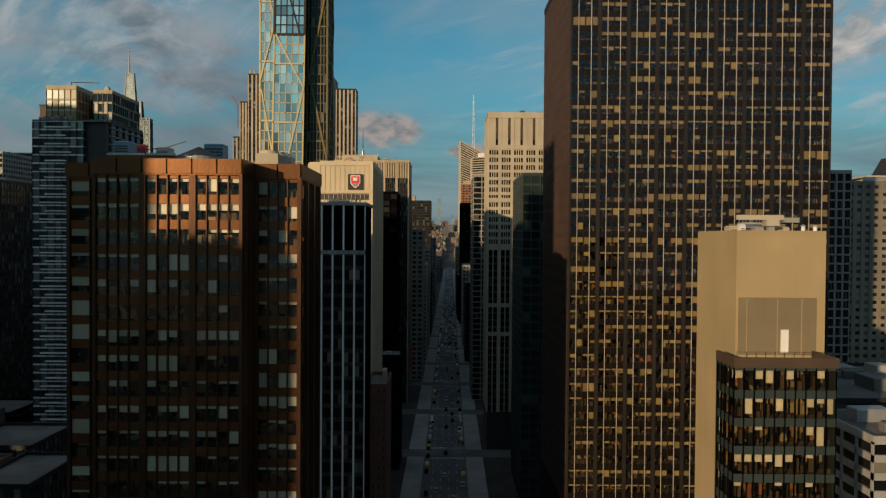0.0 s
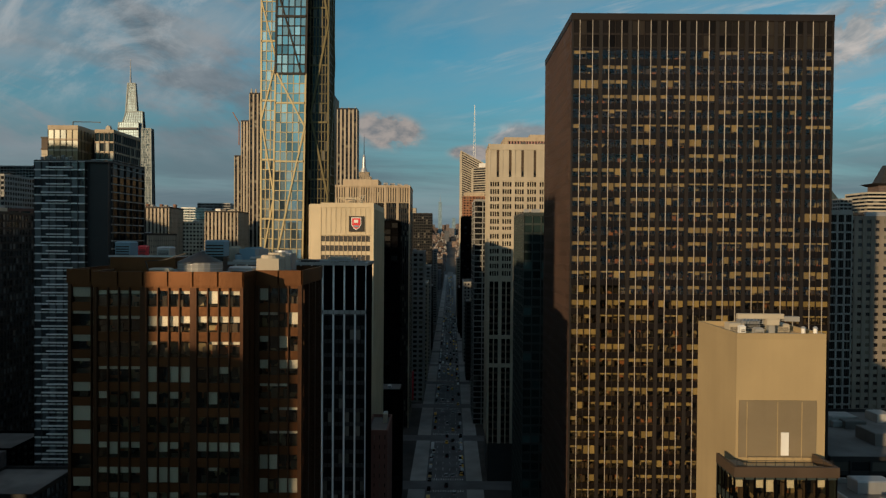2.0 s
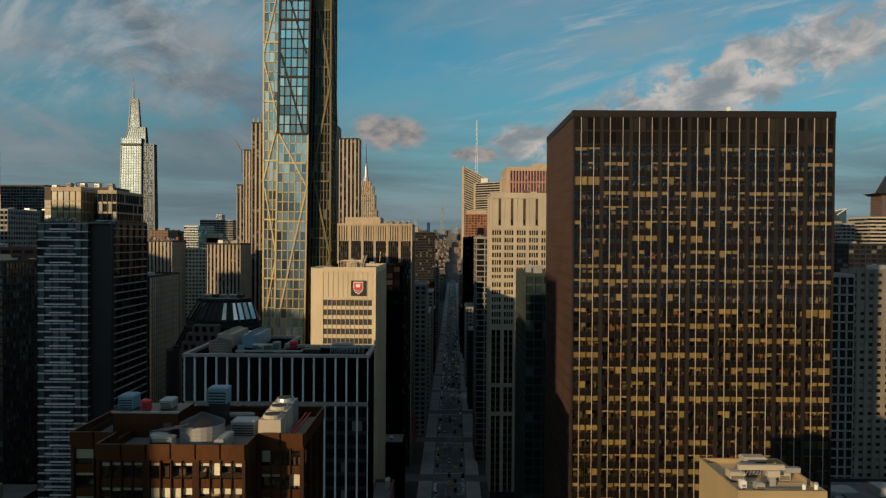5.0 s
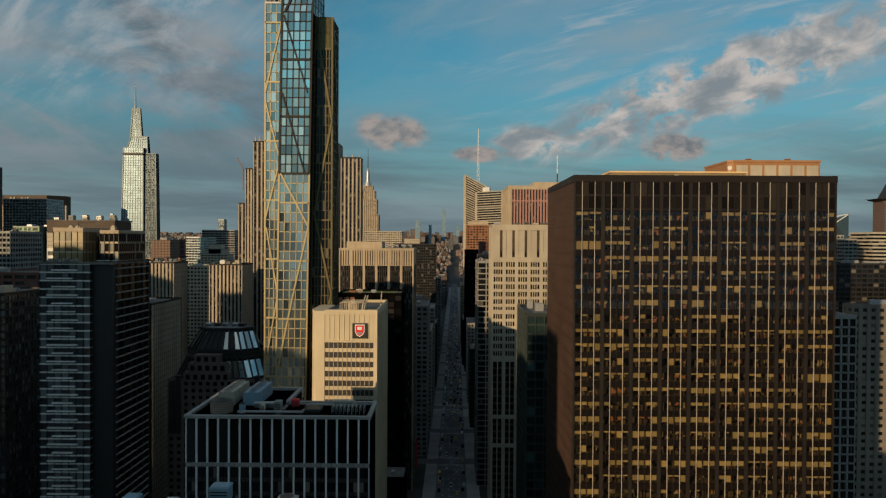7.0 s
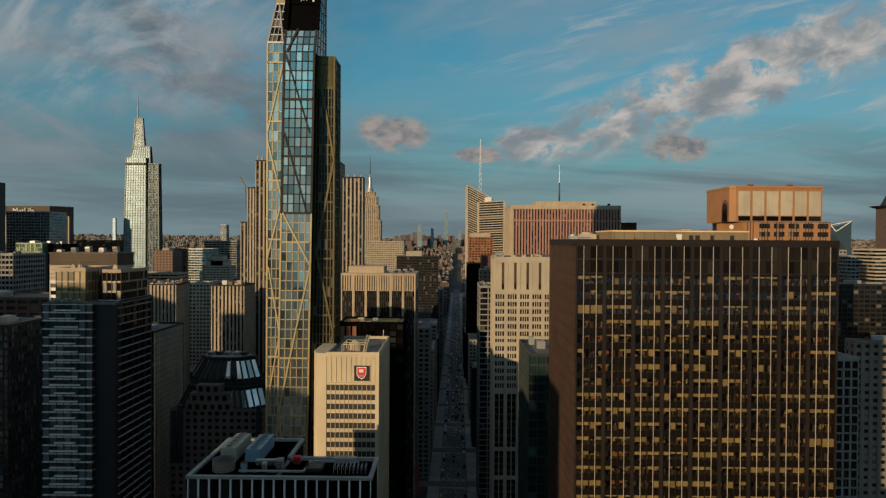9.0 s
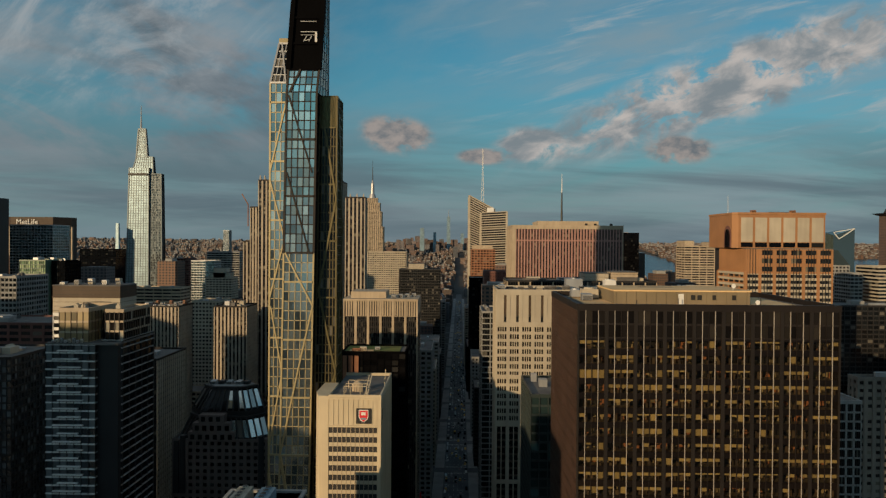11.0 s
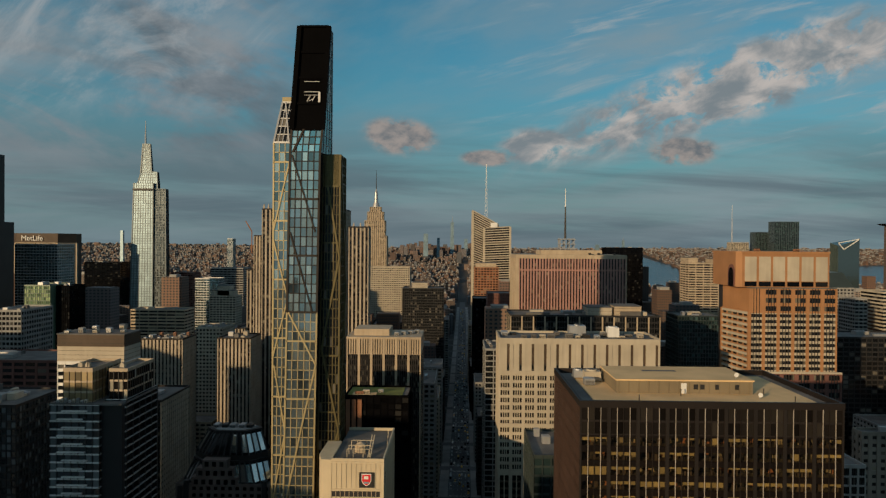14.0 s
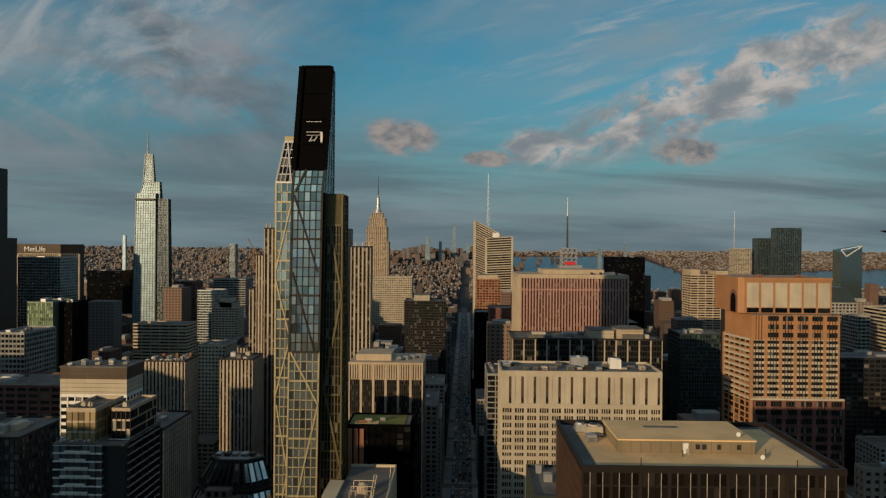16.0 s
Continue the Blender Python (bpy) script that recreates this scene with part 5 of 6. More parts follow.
def sloped_crown_block():
    """Dark postmodern block with two tiers of slanting glass."""
    take(-160, -98, 368, 410)
    th = thing("office_building", "brown stone block with two tiers of slanting black glass", "building", -130, 388, 0)
    def oct_(x0, x1, y0, y1, c, z):
        return [(x0 + c, y0, z), (x1 - c, y0, z), (x1, y0 + c, z), (x1, y1 - c, z), (x1 - c, y1, z), (x0 + c, y1, z), (x0, y1 - c, z), (x0, y0 + c, z)]
    building("", "", -156, -103, 372, 405, 89, 13, 3.8, "NW", th=th, wall="stone_rose", pier=1.9, band=1.9, glass="p_black", deep=0.7, single=True, count=0)
    # two tiers of slanting glazing bays, each with stone ribs, black glass and a dark ledge over it
    for z0, z1, a, b, k in ((89.5, 100.5, (-154.5, -104, 373, 404, 8), (-150, -108, 377.5, 401, 8), 9), (104.6, 116.0, (-149.5, -108.5, 377.5, 401, 8), (-143.5, -113.5, 383, 397, 7), 7)):
        lo, hi = oct_(*a, z0), oct_(*b, z1)
        part("tier", Mesh().loft([lo, hi]), "p_black", th, "slanting black glazing")
        for e, cells in ((0, k), (1, 3), (7, 3)):
            p, q, r, t = [Vector(v) for v in (lo[e], lo[(e + 1) % 8], hi[(e + 1) % 8], hi[e])]
            out = (q - p).cross(t - p).normalized()
            for i in range(cells + 1):
                f = i / cells
                part("rib", Mesh().beam(p.lerp(q, f) + out * 0.3, t.lerp(r, f) + out * 0.3, 0.7), "dark", th)
            for i in range(cells):
                f, g = (i + 0.14) / cells, (i + 0.86) / cells
                lit = e == 1 or (e == 0 and i >= cells - 3 and i % 2 == 0)
                c = [p.lerp(q, f).lerp(t.lerp(r, f), 0.1), p.lerp(q, g).lerp(t.lerp(r, g), 0.1), p.lerp(q, g).lerp(t.lerp(r, g), 0.9), p.lerp(q, f).lerp(t.lerp(r, f), 0.9)]
                part("skylight", Mesh().quad(*[tuple(v + out * 0.25) for v in c]), "p_sky" if lit else "p_dark", th)
        part("tier_ledge", Mesh().loft([oct_(b[0] - 0.8, b[1] + 0.8, b[2] - 0.8, b[3] + 0.8, b[4], z1), oct_(b[0] - 0.8, b[1] + 0.8, b[2] - 0.8, b[3] + 0.8, b[4], z1 + 1.2)]), "dark", th)
    part("drum", Mesh().loft([oct_(-150, -108, 377.8, 401, 8, 101.7), oct_(-150, -108, 377.8, 401, 8, 104.6)]), "dark", th)
    part("roof", Mesh().loft([oct_(-143, -114, 383.4, 396.6, 7, 117.2), oct_(-143, -114, 383.4, 396.6, 7, 117.5)]), "grey", th)
    for x in (-139, -134, -129.5, -124, -119.5):
        roof_unit(("grey", "steel", "dark")[int(-x) % 3], x, 390, 117.5, 3.2, 5.0, 1.6)
    # stepped stone gable with its own windows
    for x0, x1, z0, z1 in ((-147, -121, 89, 94), (-144.5, -123.5, 94, 99), (-141, -127, 99, 103.5)):
        part("gable", Mesh().box(x0, x1, 371.6, 380, z0, z1), "stone_rose", th)
        for i in range(int((x1 - x0) / 4.2)):
            x = x0 + 1.4 + i * 4.2
            part("window_pane", Mesh().box(x, x + 2.2, 371.5, 371.6, z0 + 0.9, z0 + 3.6), "p_black", th)
    # bay towers at the near corners
    for x in (-155, -151.5, -107.5):
        part("corner_bay", Mesh().taper((x, x + 3.0, 370.6, 374), 60, (x + 0.2, x + 2.8, 371.2, 374), 92 + (x < -152) * -3), "dark", th)


planted_roof_block()
tan_slab()
cream_slab()
balcony_tower()
rib_slab()
arch_tower()
limestone_slab()
sloped_crown_block()


# plain middle-distance blocks: name, label, x0, x1, y0, y1, height, columns, floor, sides, style
STYLE = {
    "stone": dict(wall="grey", glass="p_stone", pier=1.6, band=1.7),
    "ribs": dict(wall="bronze", pier_mat="lime", glass="p_stone", pier=1.5, band=1.2, deep=0.8),
    "cream": dict(wall="cream", glass="p_stone", pier=1.2, band=1.8),
    "tan": dict(wall="tan", glass="p_stone", pier=1.2, band=1.8),
    "bands": dict(wall="cream", glass="p_dark", pier=0.0, band=1.7, band_w=1.0),
    "greybands": dict(wall="grey", glass="p_dark", pier=0.5, band=1.5, band_w=1.0),
    "black": dict(wall="black", glass="p_black", pier=0.5, band=1.0),
    "dark": dict(wall="dark", glass="p_dark", pier=0.6, band=1.2),
    "teal": dict(wall="teal", glass="p_teal", pier=0.4, band=0.9),
    "green": dict(wall="green", glass="p_green", pier=0.3, band=0.8),
    "glass": dict(wall="steel", glass="p_blue", pier=0.3, band=0.9),
    "brick": dict(wall="rust", glass="p_stone", pier=1.6, band=1.8),
    "maroon": dict(wall="maroon", glass="p_stone", pier=1.6, band=1.9),
    "white": dict(wall="white", glass="p_dark", pier=0.6, band=1.6),
    "glassy": dict(wall="dark", glass="p_grey", pier=0.4, band=1.1, mull=1, mull_mat="dark"),
    "whitegrid": dict(wall="cream", glass="p_stone", pier=1.3, band=2.0, deep=0.9),
    "slate": dict(wall="steel_dark", glass="p_teal", pier=1.2, band=0.8),
    "lines": dict(wall="grey", glass="p_dark", pier=0.7, band=0.7, band_w=1.0, mull=2, mull_mat="dark"),
    "tanbands": dict(wall="tan", glass="p_stone", pier=0.6, band=2.0, band_w=1.0),
    "hotel": dict(wall="umber_stone", glass="p_stone", pier=1.9, band=2.0),
    "hall": dict(wall="dark", pier_mat="tan", glass="p_dark", pier=1.0, band=1.0, mull=3, mull_w=0.2),
    "grid": dict(wall="cream", glass="p_dark", pier=1.8, band=1.8, deep=0.9),
}
for label, x0, x1, y0, y1, h, n, fl, sides, st, cl in (
    ("slim dark slab with pale floor lines beside the avenue", 20.5, 32, 458, 500, 153, 2, 3.7, "NE", "lines", 2),
    ("teal glass block beside a cream slab", 33, 62, 278, 318, 137, 8, 3.8, "NE", "teal", 2),
    ("slim black slab beside the avenue", 22, 43.4, 857, 900, 155, 6, 3.8, "NE", "black", 0),
    ("pink ribbed slab behind a black slab", 38, 66, 800, 840, 166, 14, 3.8, "NE", "maroon", 0),
    ("green-tinted slab with cream mullions and a flat roof", 41, 152, 500, 540, 172, 13, 4.2, "NE", "hall", 8),
    ("dark brown office block beside the avenue", -75, -17, 940, 985, 162, 20, 3.8, "NW", "dark", 5),
    ("white gridded office slab", -155, -82, 1190, 1230, 182.5, 18, 3.8, "NW", "whitegrid", 0),
    ("white-topped office tower with brown cap", -206, -171, 343, 361, 162, 9, 3.7, "NW", "white", 0),
    ("limestone tower with ribbed crown", -246, -212, 517, 545, 149, 12, 3.7, "NW", "ribs", 3),
    ("limestone hotel wing with ribs", -215, -178, 403, 447, 128, 12, 3.6, "NW", "ribs", 2),
    ("dark glass block with a cluttered roof", -292, -229, 345, 388, 138.5, 12, 3.9, "NW", "glassy", 9),
    ("flat-topped maroon stone block", -345, -266, 445, 490, 144, 10, 4.2, "NW", "maroon", 3),
    ("grey grey banded office block with flat roof", -352, -328, 500, 540, 172, 8, 3.8, "NW", "greybands", 2),
    ("green glass office block with flat roof", -444, -417, 681, 720, 179, 12, 3.8, "N", "green", 2),
    ("black glass office block", -416, -402, 690, 720, 178, 6, 3.8, "NW", "black", 1),
    ("dark glass office tower", -600, -541, 900, 940, 220, 14, 3.9, "NW", "glass", 0),
    ("black glass office tower", -779, -703, 1390, 1440, 181, 14, 3.8, "NW", "black", 2),
    ("wide tan banded office block with flat roof", -392, -326, 800, 830, 143, 6, 4.0, "NW", "tanbands", 3),
    ("white brick tower with setbacks", -254, -227, 650, 685, 141, 8, 3.6, "NW", "cream", 2),
    ("limestone block with ribbed walls", -193, -166, 540, 570, 147, 9, 3.7, "NW", "ribs", 3),
    ("pale blue glass office block", -392, -357, 1000, 1030, 170, 8, 3.8, "NW", "glass", 0),
    ("dark banded office tower", -405, -351, 1100, 1140, 182, 8, 3.8, "NW", "greybands", 1),
    ("dark stone tower with pinnacles", -557, -514, 1300, 1340, 165, 8, 3.8, "NW", "maroon", 2),
    ("stepped cream stone tower", -366, -327, 990, 1020, 145, 8, 3.6, "NW", "cream", 0),
    ("slim grey glass residential tower", -825, -804, 2400, 2430, 238, 6, 4, "NW", "glass", 0),
    ("brick tower with a cream cap", 28, 63.5, 1000, 1040, 190, 8, 3.8, "NE", "brick", 0),
    ("black glass office box tower", 278, 346, 1250, 1290, 220, 18, 3.9, "NE", "black", 1),
    ("tan tower with a notched crown", 365, 424, 1061, 1100, 197, 5, 3.9, "NE", "tan", 0),
    ("pale teal glass block", 215, 257, 650, 690, 157, 16, 3.9, "NE", "teal", 4),
    ("pale stone office tower", 876, 930, 2150, 2190, 236, 10, 4, "NE", "cream", 0),
    ("dark glass tower with flat top", 950, 1008, 2150, 2190, 269, 12, 4, "NE", "slate", 0),
    ("tall grey glass tower with flat top", 972, 1047, 2070, 2110, 300, 14, 4, "NE", "slate", 0),
    ("stone tower under a green roof", 436, 470, 800, 830, 176, 8, 3.8, "NE", "stone", 0),
    ("grey banded office block with flat roof", 412, 425, 700, 730, 171, 3, 3.8, "NE", "greybands", 0),
    ("maroon stone office tower", 316, 420, 560, 600, 150, 22, 3.8, "NE", "dark", 5),
    ("cream block with bands", 441, 490, 700, 740, 178, 8, 3.8, "NE", "bands", 0),
    ("grey limestone hotel with regular windows", 190, 262, 316, 324, 138, 18, 3.6, "NE", "hotel", 5),
    ("dark grey banded office block with flat roof", 154, 163, 268, 285, 138, 3, 3.6, "NE", "lines", 0),
    ("low grey block with a cluttered flat roof", 88, 150, 136, 158, 70, 12, 3.7, "NE", "greybands", 9),
    ("low dark block with a flat roof", 108, 165, 186, 240, 66, 10, 3.7, "NE", "dark", 6),
    ("dark brick block with a stepped top", -27, -19.5, 236, 258, 58, 4, 3.5, "NW", "maroon", 1),
    ("low black glass block beside the avenue", -40, -20, 318, 336, 54, 6, 3.7, "NW", "black", 2),
    ("grey stone block with rows of windows beside the avenue", -42, -15.5, 520, 575, 116, 6, 3.7, "NW", "stone", 2),
    ("pale stone block with rows of windows beside the avenue", -46, -14.5, 600, 655, 86, 7, 3.7, "NW", "cream", 2),
    ("stone block with rows of windows beside the avenue", -48, -13.5, 684, 738, 98, 7, 3.7, "NW", "stone", 2),
    ("glass block beside the avenue", -50, -12.5, 766, 820, 72, 7, 3.7, "NW", "dark", 2),
    ("stone block with rows of windows beside the avenue", -48, -10.5, 1012, 1066, 110, 7, 3.7, "NW", "stone", 2),
    ("black base block beside the avenue", 20, 50, 900, 980, 60, 7, 3.7, "NE", "black", 2),
    ("glass block beside the avenue", 20.5, 52, 600, 640, 70, 8, 3.7, "NE", "dark", 2),
    ("stone block with rows of windows beside the avenue", 20.5, 48, 690, 740, 82, 8, 3.7, "NE", "stone", 2),
    ("stone block with rows of windows beside the avenue", 20.5, 60, 1060, 1130, 96, 8, 3.7, "NE", "cream", 2),
    ("dark block with a small pale sign", 160, 212, 780, 830, 152, 12, 3.9, "NE", "black", 1),
    ("grey gridded office block", 150, 172, 700, 740, 138, 6, 3.8, "NE", "grid", 2),
    ("pale stone office slab", 250, 300, 1300, 1340, 170, 12, 3.9, "NE", "cream", 0),
):
    take(x0, x1, y0, y1)
    building("office_building", label, x0, x1, y0, y1, h, n, fl, sides, clutter=cl, **STYLE[st])


def cap(name, label, x0, x1, y0, y1, z0, z1, mat, top="roof"):
    """A roof house set on a block."""
    th = thing(name, label, "roof house", (x0 + x1) / 2, (y0 + y1) / 2, z0)
    part("walling", Mesh().box(x0, x1, y0, y1, z0, z1), mat, th)
    for i in range(max(2, int((z1 - z0) / 2.2))):
        z = z0 + 1 + i * 2.2
        if z + 0.2 < z1:
            part("panel_joint", Mesh().box(x0 - 0.06, x1 + 0.06, y0 - 0.06, y1, z, z + 0.15), "dark", th)
    part("lid", Mesh().box(x0 - 0.3, x1 + 0.3, y0 - 0.3, y1 + 0.3, z1, z1 + 0.6), top, th)
    return th


cap("roof_house", "cream panelled roof house with brown rim", -206, -171, 343, 361, 163.3, 171, "cream", "umber")
cap("roof_house", "brown rim house on an office tower", -206, -171, 343, 361, 171.6, 177, "umber")
for i in range(9):
    roof_unit(("steel", "cream", "grey")[i % 3], -202 + i * 3.4, 346 + (i * 7) % 13, 177.6, 2.4, 3.0, 1.2 + (i % 4) * 0.5)
for i in range(12):
    roof_unit(("steel", "cream", "grey", "rust")[i % 4], -243 + i * 2.5, 521 + (i * 11) % 21, 149.1, 2.0, 3.0, 1.2 + (i % 4) * 0.8)
for i in range(8):
    roof_unit(("steel", "cream", "grey")[i % 3], -165 + i * 1.7, 275.4 + (i * 5) % 1, 158.2, 1.1, 0.9, 1.0 + (i % 3) * 0.4)
cap("roof_house", "tan stone house on a brick tower", 30, 60, 1004, 1036, 191, 197, "tan")
cap("roof_house", "cream roof house above a block", 100, 118, 508, 530, 172.2, 178, "cream")
cap("roof_house", "tan roof house above a block", 120, 140, 508, 530, 172.2, 179, "tan")
cap("roof_house", "cream stone house on a flat roof", -62, -40, 948, 970, 162.2, 170, "cream")
for x0, x1, h in ((-362, -332, 153), (-356, -338, 160)):
    cap("roof_house", "stepped cream stone crown house", x0, x1, 994, 1014, 145.2, h, "cream")
for x0, x1, h in ((365, 380, 206), (405, 424, 204)):
    cap("roof_house", "tan notched crown block", x0, x1, 1062, 1098, 198.2, h, "tan")
g = thing("roof", "sloping green copper roof on a stone tower", "roof", 453, 815, 177)
part("slope", Mesh().taper((436, 470, 800, 830), 177.2, (440, 458, 804, 826), 195), "teal", g)


# ---- landmark skylines ----
def slender_glass():
    """Tapering glass skyscraper of four interlocking shards and a spire."""
    take(-600, -505, 1190, 1260)
    th = thing("skyscraper", "pale tapering glass skyscraper with stepped shards and spire", "building", -551, 1220, 0)
    r = lambda x0, x1, y0, y1, z: [(x0, y0, z), (x1, y0, z), (x1, y1, z), (x0, y1, z)]
    def shard(b, z0, t, z1, glass, fr="steel"):
        part("core", Mesh().loft([r(b[0] + .5, b[1] - .5, b[2] + .5, b[3] - .5, z0), r(t[0] + .5, t[1] - .5, t[2] + .5, t[3] - .5, z1)]), "core", th)
        n = max(6, int((z1 - z0) / 4.5))
        grid_face(th, (b[0], b[2], z0), (b[1], b[2], z0), (t[1], t[2], z1), (t[0], t[2], z1), 8, n, 0.75, "steel_dark", glass)
        grid_face(th, (b[1], b[2], z0), (b[1], b[3], z0), (t[1], t[3], z1), (t[1], t[2], z1), 6, n, 0.4, "dark", "p_dark")
        part("cap", Mesh().loft([r(*t, z1 - .3), r(*t, z1 + .3)]), fr, th)
    shard((-590, -546, 1196, 1216), 0, (-582, -547, 1199, 1214), 331, "p_pale", "steel")
    shard((-547, -521, 1198, 1216), 0, (-545, -526, 1202, 1214), 321, "p_grey")
    shard((-580, -541, 1203, 1214), 321, (-572, -543, 1206, 1213), 352, "p_pale", "steel")
    shard((-573, -553, 1206, 1213), 350, (-570, -557, 1208, 1212), 403, "p_pale", "steel")
    part("mast", Mesh().cyl(-566, 1210, 402, 446, 1.9, 0.4, 8), "steel", th)
    part("louvre_band", Mesh().box(-583, -548, 1195.5, 1198, 318, 321), "dark", th)


def deco_tower():
    """Art deco tower with a stepped crown and mast."""
    th = thing("skyscraper", "stone art deco tower with stepped crown and silver mast", "building", -268, 2225, 0)
    kw = dict(wall="tan", glass="p_stone", pier=2.6, band=1.5, deep=0.8, th=th)
    for x0, x1, y0, y1, z0, h, n in ((-308, -229, 2200, 2250, 0, 250, 13), (-303, -235, 2204, 2246, 250, 300, 11), (-295, -241, 2208, 2242, 300, 329, 9), (-287, -249, 2212, 2238, 329, 345, 6)):
        building("", "", x0, x1, y0, y1, h, n, 4, "NW", z0=z0, **kw)
    part("crown", Mesh().cyl(-267, 2225, 345, 360, 13, 9, 12), "steel", th)
    part("mast_base", Mesh().cyl(-267, 2225, 360, 395, 6.5, 5, 12), "steel", th)
    part("mast_cone", Mesh().cyl(-267, 2225, 395, 405, 5, 1.6, 12), "steel", th)
    part("mast", Mesh().cyl(-267, 2225, 405, 470, 1.6, 0.4, 8), "dark", th)


def crystal_tower():
    """Pale banded glass tower with a slanted top and lattice spire."""
    take(25, 100, 1195, 1250)
    th = thing("skyscraper", "pale banded glass tower with slanted top and lattice spire", "building", 62, 1225, 0)
    def wedge(x0, x1, y0, y1, za, zb):
        part("core", Mesh().loft([[(x0 + 1, y0 + 1, 0), (x1 - 1, y0 + 1, 0), (x1 - 1, y1 - 1, 0), (x0 + 1, y1 - 1, 0)], [(x0 + 1, y0 + 1, za - 1), (x1 - 1, y0 + 1, zb - 1), (x1 - 1, y1 - 1, zb - 1), (x0 + 1, y1 - 1, za - 1)]]), "core", th)
        n = int(za / 4.2)
        grid_face(th, (x0, y0, 0), (x1, y0, 0), (x1, y0, zb), (x0, y0, za), 1, n, 1.6, "cream", "p_stone")
        grid_face(th, (x0, y1, 0), (x0, y0, 0), (x0, y0, za), (x0, y1, za), 1, n, 1.6, "cream", "p_stone")
    wedge(30, 75, 1215, 1250, 286, 262)
    wedge(50, 96.5, 1203, 1240, 254, 257)
    part("roof_house", Mesh().box(62, 74, 1210, 1225, 256, 264), "white", th)
    for i in range(11):
        z = 262 + i * 10
        w = 2.4 - i * 0.2
        for sx in (-1, 1):
            part("spire_leg", Mesh().beam((54 + sx * w, 1225, z), (54 + sx * (w - 0.2), 1225, z + 10), 0.5), "white", th)
        part("spire_brace", Mesh().beam((54 - w, 1225, z), (54 + w, 1225, z + 10), 0.4), "white", th)


def mast_tower():
    th = thing("broadcast_mast", "dark lattice broadcast mast on a tower roof", "mast", 217, 1310, 0)
    take(195, 240, 1300, 1340)
    part("tower", Mesh().box(196, 240, 1300, 1340, 0, 204), "steel", th)
    for i in range(4):
        for j in range(4):
            part("drum_post", Mesh().box(201 + i * 9, 202 + i * 9, 1302 + j * 9, 1303 + j * 9, 204, 238), "steel", th)
        part("drum_ring", Mesh().box(200, 231, 1301, 1332, 208 + i * 9, 209.5 + i * 9), "steel", th)
    part("red_panel", Mesh().box(206, 226, 1300.2, 1301, 205, 211), "red", th)
    part("mast", Mesh().cyl(213, 1316, 238, 300, 2.2, 1.2, 8), "dark", th)
    part("mast", Mesh().cyl(213, 1316, 300, 336, 1.0, 0.4, 8), "white", th)


def slab_with_sign():
    """Eight-sided slab tower with white lettering near its top."""
    take(-765, -630, 1085, 1150)
    th = thing("skyscraper", "broad eight-sided slab tower with a lettered crown", "building", -690, 1115, 0)
    pts = [(-725, 1090), (-655, 1090), (-637, 1112), (-637, 1128), (-655, 1150), (-725, 1150), (-745, 1128), (-745, 1112)]
    part("shaft", Mesh().prism(pts, 0, 222), "core", th)
    grid_face(th, (-725, 1089.5, 0), (-655, 1089.5, 0), (-655, 1089.5, 222), (-725, 1089.5, 222), 22, 54, 1.4, "tan", "p_stone")
    grid_face(th, (-655, 1089.5, 0), (-636.6, 1112, 0), (-636.6, 1112, 222), (-655, 1089.5, 222), 8, 54, 1.4, "tan", "p_stone")
    part("crown", Mesh().prism([(x * 1.0, y) for x, y in pts], 222, 238), "umber", th)
    cu = bpy.data.curves.new("lettering", "FONT")
    cu.body, cu.size, cu.align_x, cu.extrude = "MetLife", 12, "CENTER", 0.4
    tx = bpy.data.objects.new("lettering", cu)
    me = bpy.data.meshes.new_from_object(tx)
    me.materials.append(M["white"])
    ob = part("lettering", me, None, th, "white letters")
    ob.data.transform(Matrix.Translation((-697, 1088.6, 226)) @ Matrix.Rotation(math.pi / 2, 4, "X"))
    bpy.data.objects.remove(tx)


def truss_tower():
    th = thing("skyscraper", "dark bronze skyscraper with crossed braces", "building", -570, 820, 0)
    take(-610, -540, 795, 860)
    part("shaft", Mesh().taper((-660, -580, 800, 850), 0, (-650, -580, 800, 850), 335), "dark", th)
    part("shoulder", Mesh().box(-560, -494, 700, 740, 0, 246), "dark", th)
    for i in range(5):
        part("brace", Mesh().beam((-581, 799.6, 180 + i * 30), (-595, 799.6, 210 + i * 30), 1.2), "bronze", th)
        part("brace", Mesh().beam((-495, 699.6, 100 + i * 30), (-515, 699.6, 130 + i * 30), 1.2), "bronze", th)


def slant_tower():
    th = thing("skyscraper", "grey glass tower with a slanted white-rimmed top", "building", 1075, 1880, 0)
    part("shaft", Mesh().loft([[(1047, 1860, 0), (1105, 1860, 0), (1105, 1900, 0), (1047, 1900, 0)], [(1047, 1860, 228), (1105, 1860, 246), (1105, 1900, 246), (1047, 1900, 236)]]), "p_blue", th)
    for a_, b_ in (((1047, 1859, 236), (1105, 1859, 247)), ((1047, 1859, 236), (1062, 1859, 218)), ((1062, 1859, 218), (1105, 1859, 247))):
        part("rim", Mesh().beam(a_, b_, 2.0), "white", th)
    part("mast", Mesh().cyl(880, 2160, 236, 356, 1.5, 0.6, 8), "steel", thing("mast", "thin pale mast on a roof", "mast", 880, 2160, 236))
    s = thing("skyscraper", "stone tower with an observation deck and needle", "building", 1190, 1900, 0)
    part("shaft", Mesh().box(1215, 1290, 1880, 1930, 0, 285), "far_grey", s)
    part("deck", Mesh().taper((1210, 1290, 1880, 1930), 285, (1195, 1300, 1870, 1935), 291), "dark", s)
    part("needle", Mesh().taper((1225, 1285, 1890, 1930), 291, (1250, 1260, 1900, 1920), 345), "dark", s)


